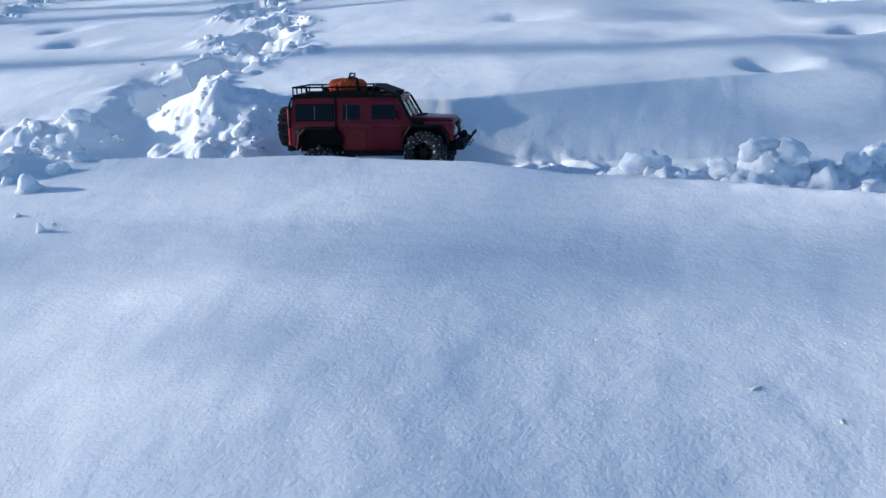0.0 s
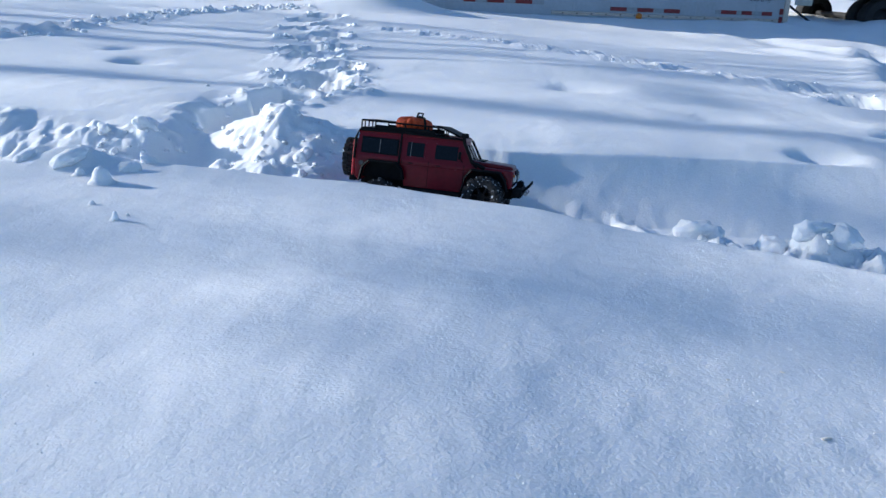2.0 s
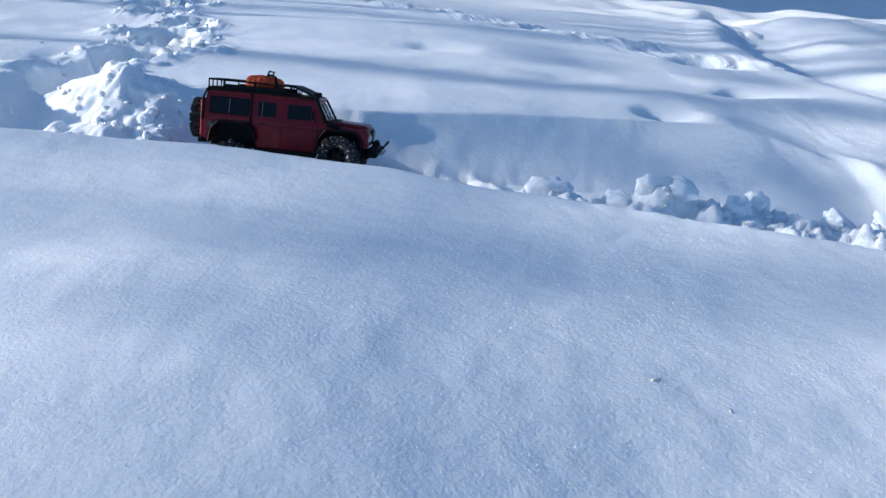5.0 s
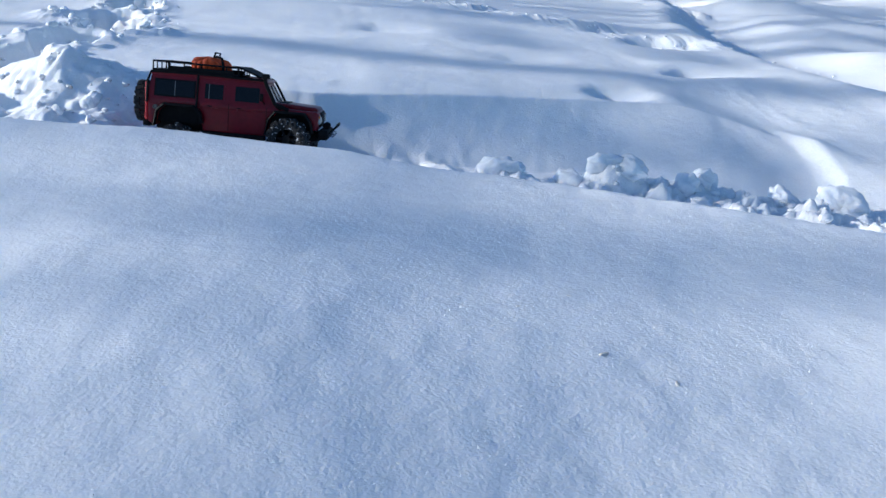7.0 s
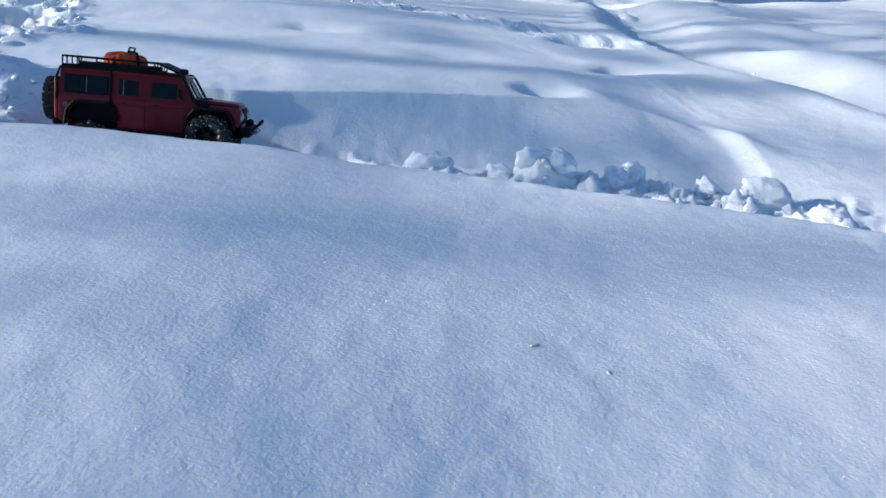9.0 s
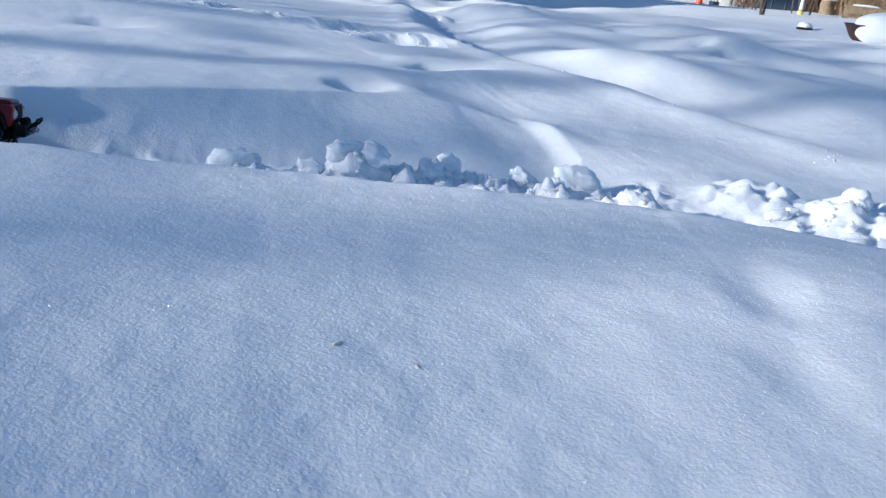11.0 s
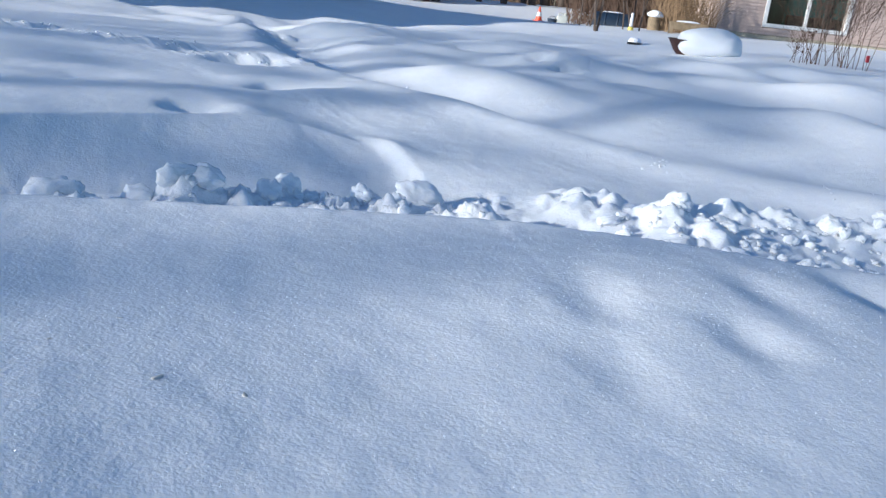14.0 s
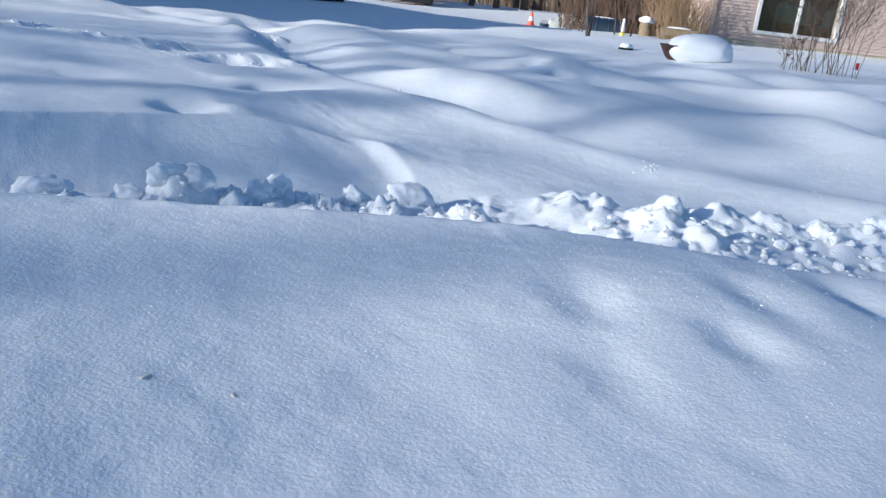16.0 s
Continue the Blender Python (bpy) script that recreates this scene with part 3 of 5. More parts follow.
        part("side_sill", box(bmesh.new(), -0.086, min(s * 0.078, s * 0.101), 0.047, 0.088, max(s * 0.078, s * 0.101), 0.061, 0.003, 2), BLACK_PLASTIC, car, "black rock slider")
        part("tail_lamp", box(bmesh.new(), -0.2455, s * 0.078 - 0.006, 0.092, -0.240, s * 0.078 + 0.006, 0.122, 0.001), BRIGHT_RED, car, "red tail lamp")
        lamp = part("headlight", lathe(bmesh.new(), [(0.0, 0.009), (0.008, 0.007), (0.0125, 0.003), (0.0145, 0.003), (0.0145, -0.004), (0.0, -0.004)], 20, Matrix.Translation((0.235, s * 0.066, 0.117)) @ pose(0, 0, 0, 0, 0, -90)), LAMP_GLASS, car, "round clear headlight", smooth=40)
        part("indicator", lathe(bmesh.new(), [(0.0, 0.004), (0.0045, 0.003), (0.0045, -0.003), (0.0, -0.003)], 12, Matrix.Translation((0.236, s * 0.084, 0.126)) @ pose(0, 0, 0, 0, 0, -90)), AMBER, car, "amber indicator")
        # outer cage of black bar: rear post, gutter rail, screen post
        cage = tube(bmesh.new(), [(-0.244, s * 0.099, 0.128), (-0.243, s * 0.0935, 0.190), (-0.236, s * 0.088, 0.2135), (-0.10, s * 0.0885, 0.2165), (0.076, s * 0.0885, 0.2145), (0.084, s * 0.0905, 0.206), (0.117, s * 0.099, 0.146), (0.127, s * 0.098, 0.139)], 0.0036, 8)
        part("cage_bar", cage, BLACK_PLASTIC, car, "black tubular outer cage", smooth=50)
        part("cage_bar", tube(bmesh.new(), [(-0.1065, s * 0.1, 0.124), (-0.1065, s * 0.0955, 0.145), (-0.1065, s * 0.0865, 0.216)], 0.0032, 8), BLACK_PLASTIC, car, "black tubular outer cage", smooth=50)
        # mirrors on short stalks
        mir = part("mirror", box(bmesh.new(), 0.072, s * 0.117 - 0.008, 0.158, 0.080, s * 0.117 + 0.008, 0.180, 0.0025, 2), BLACK_PLASTIC, car, "black wing mirror", smooth=40)
        part("mirror_stalk", tube(bmesh.new(), [(0.082, s * 0.094, 0.150), (0.077, s * 0.112, 0.160)], 0.0016, 6), BLACK_PLASTIC, mir)
    # windscreen and the post between its halves
    bm = bmesh.new()
    n = Vector((0.0645, 0, 0.035)).normalized()
    pts = [(0.1068, -0.082, 0.150), (0.1068, 0.082, 0.150), (0.0822, 0.076, 0.197), (0.0822, -0.076, 0.197)]
    out = [bm.verts.new(Vector(p) + n * 0.0016) for p in pts]
    ins = [bm.verts.new(Vector(p) - n * 0.002) for p in pts]
    bm.faces.new(out), bm.faces.new(ins[::-1])
    for i in range(4):
        bm.faces.new((out[i], ins[i], ins[(i + 1) % 4], out[(i + 1) % 4]))
    bmesh.ops.recalc_face_normals(bm, faces=bm.faces)
    screen = part("windscreen", bm, SCREEN_GLASS, car, "upright frosted windscreen")
    part("glazing_bar", tube(bmesh.new(), [Vector((0.1075, 0, 0.148)) + n * 0.002, Vector((0.0815, 0, 0.199)) + n * 0.002], 0.0022, 6), BLACK_PLASTIC, screen)
    for s in (-1, 1):
        part("wiper", tube(bmesh.new(), [Vector((0.113, s * 0.02, 0.157)), Vector((0.107, s * 0.05, 0.166)) + n * 0.003], 0.001, 5), BLACK_PLASTIC, screen)
    part("rear_window", box(bmesh.new(), -0.2435, -0.030, 0.152, -0.236, 0.030, 0.195, 0.002), DARK_GLASS, car, "dark rear window")
    # snorkel up the screen post
    sn = tube(bmesh.new(), [(0.150, -0.097, 0.139), (0.128, -0.100, 0.147), (0.112, -0.102, 0.153), (0.083, -0.096, 0.208), (0.081, -0.0955, 0.222)], 0.0055, 10)
    sn = part("snorkel", sn, BLACK_PLASTIC, car, "black air-intake snorkel", smooth=50)
    part("snorkel_head", box(bmesh.new(), 0.072, -0.104, 0.220, 0.094, -0.087, 0.234, 0.004, 2), BLACK_PLASTIC, sn, smooth=40)
    # nose
    gr = part("grille", box(bmesh.new(), 0.233, -0.047, 0.096, 0.239, 0.047, 0.138, 0.0015), BLACK_PLASTIC, car, "black slatted grille")
    for k in range(5):
        part("slat", box(bmesh.new(), 0.238, -0.043, 0.101 + 0.007 * k, 0.2412, 0.043, 0.104 + 0.007 * k, 0.0006), BLACK_PLASTIC, gr)
    bp = part("front_bumper", bevelled(slab(bmesh.new(), [(0.236, 0.062), (0.262, 0.062), (0.266, 0.072), (0.262, 0.090), (0.236, 0.090)], -0.088, 0.088), 0.003), BLACK_PLASTIC, car, "black steel-look winch bumper", smooth=40)
    bull = tube(bmesh.new(), [(0.262, -0.060, 0.078), (0.284, -0.056, 0.100), (0.285, -0.045, 0.105), (0.285, 0.045, 0.105), (0.284, 0.056, 0.100), (0.262, 0.060, 0.078)], 0.0032, 8)
    part("bull_bar", bull, BLACK_PLASTIC, bp, smooth=50)
    part("winch", lathe(bmesh.new(), [(0.0, -0.026), (0.010, -0.026), (0.010, -0.018), (0.006, -0.018), (0.006, 0.018), (0.010, 0.018), (0.010, 0.026), (0.0, 0.026)], 16, Matrix.Translation((0.252, 0, 0.098))), BLACK_PLASTIC, bp)
    for s in (-1, 1):
        part("tow_hook", tube(bmesh.new(), [(0.262, s * 0.035, 0.072), (0.275, s * 0.035, 0.070), (0.279, s * 0.035, 0.076), (0.274, s * 0.035, 0.081), (0.262, s * 0.035, 0.080)], 0.0022, 6), STEEL, bp)
    part("rear_bumper", box(bmesh.new(), -0.258, -0.088, 0.060, -0.236, 0.088, 0.077, 0.003, 2), BLACK_PLASTIC, car, "black rear bumper", smooth=40)
    # under the shell
    part("chassis", box(bmesh.new(), -0.235, -0.035, 0.052, 0.236, 0.035, 0.080, 0.003), BLACK_PLASTIC, car, "black ladder chassis")
    for s in (-1, 1):
        part("inner_arch", box(bmesh.new(), -0.225, s * 0.056 - 0.020, 0.076, 0.222, s * 0.056 + 0.020, 0.139), BLACK_PLASTIC, car)
    wheels = (((0.155, -0.108, 0.059), (0, 30, -14)), ((0.155, 0.108, 0.036), (0, 12, 166)), ((-0.155, -0.108, 0.016), (0, 50, 0)), ((-0.155, 0.108, 0.050), (0, 5, 180)))
    for place, turn in wheels:
        wheel("wheel", car, place, turn, RUBBER, "black knobbly wheel caked with snow")
    for x, za, zb in ((0.155, 0.059, 0.036), (-0.155, 0.016, 0.050)):
        ax = part("axle", tube(bmesh.new(), [(x, -0.09, za), (x, 0.09, zb)], 0.009, 10), BLACK_PLASTIC, car, smooth=50)
        part("differential", lathe(bmesh.new(), [(0.0, -0.02), (0.014, -0.016), (0.018, 0.0), (0.014, 0.016), (0.0, 0.02)], 16, Matrix.Translation((x, 0.01, (za + zb) / 2))), BLACK_PLASTIC, ax, smooth=60)
        for s, z in ((-1, za), (1, zb)):
            part("damper", tube(bmesh.new(), [(x - 0.02, s * 0.072, z + 0.005), (x - 0.006, s * 0.062, 0.122)], 0.0055, 10), STEEL, car, "steel coil damper", smooth=50)
    # rear: spare wheel on its carrier, and a red can beside it
    sp = wheel("spare_wheel", car, (-0.2600, -0.026, 0.126), (0, 0, 90), SPARE_RUBBER, "black spare wheel on the tailgate")
    part("spare_carrier", box(bmesh.new(), -0.250, -0.05, 0.105, -0.240, 0.0, 0.147, 0.002), BLACK_PLASTIC, car)
    part("tail_bar", box(bmesh.new(), -0.2505, -0.0935, 0.078, -0.2425, -0.0845, 0.183, 0.002), BRIGHT_RED, car, "bright red upright tail bar")
    can = part("fuel_can", box(bmesh.new(), -0.276, 0.046, 0.112, -0.243, 0.086, 0.182, 0.005, 2), BRIGHT_RED, car, "bright red fuel can", smooth=40)
    part("can_handle", tube(bmesh.new(), [(-0.270, 0.066, 0.181), (-0.266, 0.066, 0.190), (-0.252, 0.066, 0.190), (-0.248, 0.066, 0.181)], 0.002, 6), BRIGHT_RED, can)
    # roof rack: floor slats, two rails, posts and a sloped wind deflector
    rack = new("roof_rack")
    rack.parent = car
    tagged(rack, "black open roof rack with low rails")
    x0, x1, yw, z0, z1 = -0.232, 0.004, 0.083, 0.2195, 0.2425
    for z, r in ((z0, 0.0028), (z1, 0.0026)):
        loop = [(x0, -yw, z), (x1, -yw, z), (x1, yw, z), (x0, yw, z)]
        for p, q in zip(loop, loop[1:] + loop[:1]):
            part("rail", tube(bmesh.new(), [p, q], r, 8), BLACK_PLASTIC, rack, smooth=60)
    for x in (-0.232, -0.19, -0.10, -0.03, 0.004):
        for s in (-1, 1):
            part("post", tube(bmesh.new(), [(x, s * yw, z0 - 0.004), (x, s * yw, z1)], 0.0024, 6), BLACK_PLASTIC, rack)
    for y in (-0.045, 0.0, 0.045):
        for x in (x0, x1):
            part("post", tube(bmesh.new(), [(x, y, z0), (x, y, z1)], 0.0022, 6), BLACK_PLASTIC, rack)
    for k in range(9):
        x = -0.222 + 0.0255 * k
        part("slat", box(bmesh.new(), x, -yw, z0 - 0.002, x + 0.014, yw, z0 + 0.001, 0.0006), BLACK_PLASTIC, rack)
    for s in (-1, 1):
        part("side_plate", box(bmesh.new(), -0.188, s * 0.0845 - 0.001, z0 + 0.002, -0.008, s * 0.0845 + 0.001, z0 + 0.013, 0.0005), BLACK_PLASTIC, rack, "solid black side plate")
    part("deflector", bevelled(slab(bmesh.new(), [(0.002, 0.2435), (0.010, 0.2455), (0.068, 0.2235), (0.064, 0.2195)], -0.078, 0.078), 0.0008, 1), BLACK_PLASTIC, rack, "sloped black wind deflector")
    return car


CAR_POSE = pose(-0.169, 2.370, -0.1205, -9.5, 1.6, -9.0)
build_car(CAR_POSE)


def tow_strap(m):
    """Two ribbed coils of webbing, held by a black band."""
    ob = thing("tow_strap", m, "coiled bright orange webbing strap tied with black bands on the rack", "tow strap")
    for cx, cy, r, h in ((-0.012, -0.012, 0.050, 0.044), (0.026, 0.034, 0.042, 0.040)):
        bm = bmesh.new()
        rows, cols, n = 11, 96, 15
        ring = []
        for i in range(rows):
            v = -1 + 2 * i / (rows - 1)
            ring.append([])
            for k in range(cols):
                a = 2 * math.pi * k / cols
                rib = 1 - 0.13 * abs(math.cos(n * a / 2)) ** 6
                rr = r * (max(0.0, 1 - abs(v) ** 3.2)) ** 0.42 * (rib if abs(v) < 0.99 else 1)
                ring[-1].append(bm.verts.new((cx + rr * math.cos(a), cy + rr * math.sin(a), h / 2 * (1 + v * 0.98) + 0.003 * math.sin(3 * a) * (1 + v))))
        for p, q in zip(ring, ring[1:]):
            for k in range(cols):
                bm.faces.new((p[k], p[(k + 1) % cols], q[(k + 1) % cols], q[k]))
        bm.faces.new(ring[0][::-1]), bm.faces.new(ring[-1])
        part("coil", bm, ORANGE, ob, "orange ribbed coil", smooth=60)
    band = tube(bmesh.new(), [(0.028, -0.046, 0.0), (0.030, -0.048, 0.020), (0.026, -0.036, 0.046), (0.016, 0.0, 0.050), (0.006, 0.038, 0.042), (0.004, 0.050, 0.0)], 0.0042, 6)
    part("band", band, BLACK_PLASTIC, ob, "black tie band", smooth=60)
    part("buckle", tube(bmesh.new(), [(0.020, -0.014, 0.046), (0.024, -0.016, 0.061), (0.010, -0.006, 0.062), (0.006, -0.002, 0.046)], 0.0032, 6), BLACK_PLASTIC, ob, smooth=60)
    return ob


tow_strap(CAR_POSE @ pose(-0.088, -0.01, 0.2215, 0, 0, 20) @ Matrix.Scale(0.92, 4))


# ---- far things ----
SIDING = material("tan_pink_siding", (0.58, 0.46, 0.40), 0.6, vary=0.08, scale=3, bump=0.001, bump_scale=40)
WHITE_TRIM = material("white_painted_trim", (0.78, 0.77, 0.74), 0.5, vary=0.05, scale=6)
ROOF = material("grey_shingle", (0.10, 0.10, 0.11), 0.9, vary=0.2, scale=5, bump=0.004, bump_scale=30)
DARK_ROOM = material("dim_room", (0.05, 0.05, 0.05), 0.9, vary=0.1, scale=2)
TEAL = material("teal_cloth", (0.03, 0.15, 0.14), 0.9, vary=0.2, scale=12, bump=0.002, bump_scale=200)
CONCRETE = material("pale_foundation", (0.52, 0.47, 0.36), 0.9, vary=0.15, scale=4, bump=0.002, bump_scale=60)
BARK = material("grey_brown_bark", (0.115, 0.085, 0.065), 0.9, vary=0.3, scale=6, bump=0.006, bump_scale=40)
TWIG = material("brown_twig", (0.15, 0.095, 0.065), 0.9, vary=0.3, scale=10)
STRAW = material("dry_straw", (0.30, 0.20, 0.11), 0.9, vary=0.3, scale=14)
TRAILER_WHITE = material("scuffed_white_panel", (0.42, 0.46, 0.51), 0.5, vary=0.06, scale=2.5, bump=0.0012, bump_scale=9)
LETTER = material("faded_grey_lettering", (0.16, 0.18, 0.21), 0.6, vary=0.2, scale=9)
TAPE_RED = material("red_reflective_tape", (0.20, 0.015, 0.02), 0.5, vary=0.2, scale=20)
TAPE_WHITE = material("silver_reflective_tape", (0.30, 0.33, 0.37), 0.4, vary=0.1, scale=20)
RUST = material("rusty_orange_steel", (0.36, 0.13, 0.045), 0.8, vary=0.3, scale=7, bump=0.003, bump_scale=50)
OLD_RED = material("dull_red_car_paint", (0.22, 0.015, 0.02), 0.35, vary=0.15, scale=4, coat=0.3)
BLACK_STEEL = material("black_steel", (0.015, 0.015, 0.017), 0.6, vary=0.3, scale=9)
TYRE = material("worn_truck_rubber", (0.02, 0.02, 0.021), 0.85, vary=0.2, scale=20, bump=0.004, bump_scale=80)
CONE_ORANGE = material("orange_cone_plastic", (0.80, 0.10, 0.03), 0.5, vary=0.08, scale=12)
CONE_WHITE = material("white_cone_band", (0.8, 0.8, 0.8), 0.4, vary=0.05, scale=12)
POT_BROWN = material("rusted_brown_pot", (0.055, 0.022, 0.018), 0.7, vary=0.3, scale=12, bump=0.002, bump_scale=60)
DARK_BLUE = material("dark_blue_plastic", (0.015, 0.03, 0.055), 0.5, vary=0.2, scale=6)
MILKY = material("milky_plastic_jug", (0.62, 0.62, 0.55), 0.4, vary=0.08, scale=12)
WOOD = material("weathered_plank", (0.27, 0.20, 0.12), 0.85, vary=0.25, scale=9, bump=0.003, bump_scale=60)
YELLOW = material("yellow_tag", (0.75, 0.62, 0.12), 0.5, vary=0.1, scale=20)
RED_FLAG = material("red_marker_tape", (0.75, 0.03, 0.04), 0.5, vary=0.1, scale=20)
NEEDLES = material("dark_green_needles", (0.035, 0.055, 0.025), 0.8, vary=0.3, scale=20)
LEAF = material("dead_brown_leaf", (0.10, 0.055, 0.035), 0.9, vary=0.3, scale=30)
GREY_BLUE = material("blurred_woodland", (0.20, 0.15, 0.12), 0.95, vary=0.25, scale=0.8)


def glass_material():
    m = bpy.data.materials.new("window_glass")
    m.use_nodes = True
    p = m.node_tree.nodes["Principled BSDF"]
    p.inputs["Transmission Weight"].default_value = 1.0
    p.inputs["Roughness"].default_value = 0.02
    p.inputs["Base Color"].default_value = (0.75, 0.80, 0.80, 1)
    p.inputs["IOR"].default_value = 1.45
    return m


GLASS = glass_material()


def branches(rng, start, way, length, radius, depth, out, spread=0.6, droop=0.0, keep=0.72):
    """Grows a limb and its twigs as point runs: (points, first radius, last radius)."""
    pts, p, d = [start], Vector(start), Vector(way).normalized()
    n = 5 if depth > 1 else 4
    for i in range(n):
        d = (d + Vector((rng.uniform(-1, 1), rng.uniform(-1, 1), rng.uniform(-0.6, 1) - droop)) * 0.16).normalized()
        p = p + d * (length / n)
        pts.append(p.copy())
        if depth > 0 and i > 0:
            for _ in range(2 if depth > 1 else 3):
                if rng.random() < keep:
                    side = Vector((rng.uniform(-1, 1), rng.uniform(-1, 1), rng.uniform(-0.3, 0.9)))
                    way2 = (d * (1 - spread) + side.normalized() * spread).normalized()
                    branches(rng, p.copy(), way2, length * rng.uniform(0.38, 0.62), radius * 0.45 * (1 - i / (n + 3)), depth - 1, out, spread, droop, keep)
    out.append((pts, radius, radius * 0.35))
    return out


def tubes_mesh(name, runs, sides, mat, parent, label=""):
    bm = bmesh.new()
    for pts, r0, r1 in runs:
        tube(bm, pts, max(r0, 0.0015), sides, max(r1, 0.001))
    return part(name, bm, mat, parent, label, smooth=60)


def bare_tree(place, tall, radius, seed, label, group="", depth=3, crown_from=0.35, sides=5, lean=(0, 0), keep=0.72, spread=0.6, mat=None):
    rng = random.Random(seed)
    ob = thing("bare_tree", pose(*place, 0, 0, rng.uniform(0, 360)), label, "tree", group)
    pts, limbs = [], []
    for i in range(9):
        k = i / 8
        pts.append((lean[0] * k * tall + rng.uniform(-1, 1) * 0.02 * tall * k, lean[1] * k * tall + rng.uniform(-1, 1) * 0.02 * tall * k, tall * k - 0.15))
    part("trunk", tube(bmesh.new(), pts, radius, 10, radius * 0.25), mat or BARK, ob, "grey-brown bare trunk", smooth=60)
    n = int(10 + tall)
    for i in range(n):
        k = crown_from + (0.97 - crown_from) * (i + rng.random()) / n
        j = min(7, int(k * 8))
        at = Vector(pts[j]).lerp(Vector(pts[j + 1]), k * 8 - j)
        a = rng.uniform(0, 2 * math.pi)
        branches(rng, at, (math.cos(a), math.sin(a), rng.uniform(0.15, 0.8)), tall * rng.uniform(0.22, 0.36) * (1.15 - 0.6 * k), radius * 0.42 * (1.1 - 0.7 * k), depth - 1, limbs, spread, 0.0, keep)
    tubes_mesh("crown", limbs, sides - 1, TWIG if mat is None else mat, ob, "leafless crown of fine twigs")
    return ob


# unseen trees added west of the field, whose long shadows lie across the snow
SHADE = Vector((math.cos(radians(SUN_AZIMUTH)), math.sin(radians(SUN_AZIMUTH)), 0))


def west(across, back):
    """A place that far towards the sun from the line through the camera, and that far across the light."""
    q = SHADE * back + Vector((-math.sin(radians(SUN_AZIMUTH)), math.cos(radians(SUN_AZIMUTH)), 0)) * -across
    return (q.x, q.y, ground_height(q.x, q.y))


TALL_LABEL = "tall leafless tree out of view, added to cast shadow bands"
first = bare_tree(west(3.50, 30.0), 19.0, 0.15, 5, TALL_LABEL, "bare trees", depth=3, crown_from=0.62)
for across, back, turn, size in ((5.15, 36.0, 40, 1.2), (6.8, 33.0, 100, 1.0)):
    x, y, z = west(across, back)
    copy = copy_thing(first, pose(x, y, z, 0, 0, turn))
    copy.scale = (size, size, size)
# slender trees, also out of view: their twigs dim the sun softly
low = bare_tree(west(1.4, 36.0), 15.0, 0.10, 9, "slender leafless tree out of view, added for its soft twig shade", "bare trees", depth=3, crown_from=0.35, keep=0.85)
for across, back, turn, size in ((2.0, 42.0, 220, 1.0), (5.9, 45.0, 20, 1.2), (7.6, 44.0, 130, 1.2), (9.4, 46.0, 250, 1.2)):
    x, y, z = west(across, back)
    copy = copy_thing(low, pose(x, y, z, 0, 0, turn))
    copy.scale = (size, size, size)


def unseen_conifer(across, back, tall):
    """A small evergreen added out of view, bare below, whose flat upper boughs shade the yard."""
    rng = random.Random(17)
    x, y, z = west(across, back)
    ob = thing("shade_conifer", pose(x, y, z), "out-of-view evergreen with flat dark green upper boughs, added to shade the snow", "tree")
    side = Vector((math.sin(radians(SUN_AZIMUTH)), -math.cos(radians(SUN_AZIMUTH)), 0))
    part("trunk", tube(bmesh.new(), [(0, 0, -0.2), (0.02, 0.01, tall * 0.5), (0, 0, tall)], 0.05, 10, 0.012), BARK, ob, "thin grey-brown trunk", smooth=60)
    # each bough: which way, height, length, half width, thickness of a needled twig, gap
    # heights and lengths are set by where the shade should fall
    for way, h, long, wide, r, gap in ((-1, 3.72, 2.55, 0.36, 0.007, 0.085), (-1, 3.83, 1.60, 0.40, 0.009, 0.075), (-1, 3.93, 1.45, 0.34, 0.009, 0.085), (1, 3.80, 1.5, 0.4, 0.009, 0.06), (1, 4.05, 1.4, 0.35, 0.009, 0.06)):
        runs = [([side * (way * long * k) + Vector((0, 0, h - z - 0.05 * k * k)) for k in (0, 0.25, 0.5, 0.75, 1.0)], 0.016, 0.006)]
        at = 0.60
        while at < long:
            k = at / long
            foot = side * (way * at) + Vector((0, 0, h - z - 0.05 * k * k))
            for s in (-1, 1):
                out = (side * way * rng.uniform(0.45, 0.75) + SHADE * s).normalized()
                size = wide * rng.uniform(0.7, 1.1) * (1 - 0.55 * k)
                tip = foot + out * size + Vector((0, 0, rng.uniform(-0.05, 0.04)))
                runs.append(([foot, foot.lerp(tip, 0.5) + Vector((0, 0, rng.uniform(0, 0.02))), tip], r, r * 0.5))
                for q in (0.35, 0.6, 0.8):
                    mid = foot.lerp(tip, q)
                    runs.append(([mid, mid + (out * 0.6 + side * rng.choice((-1, 1)) * 0.8) * size * 0.3 + Vector((0, 0, rng.uniform(-0.03, 0.02)))], r * 0.85, r * 0.4))
            at += gap * rng.uniform(0.7, 1.3)
        tubes_mesh("bough", runs, 4, NEEDLES, ob, "flat needled bough")
    return ob


# both stand unseen: one shades the rut, its larger copy the right-hand field
lone = unseen_conifer(3.42, 14.0, 4.3)
x, y, z = west(6.0, 24.9)
copy = copy_thing(lone, pose(x, y, z))
copy.scale = (2.0, 2.0, 2.0)



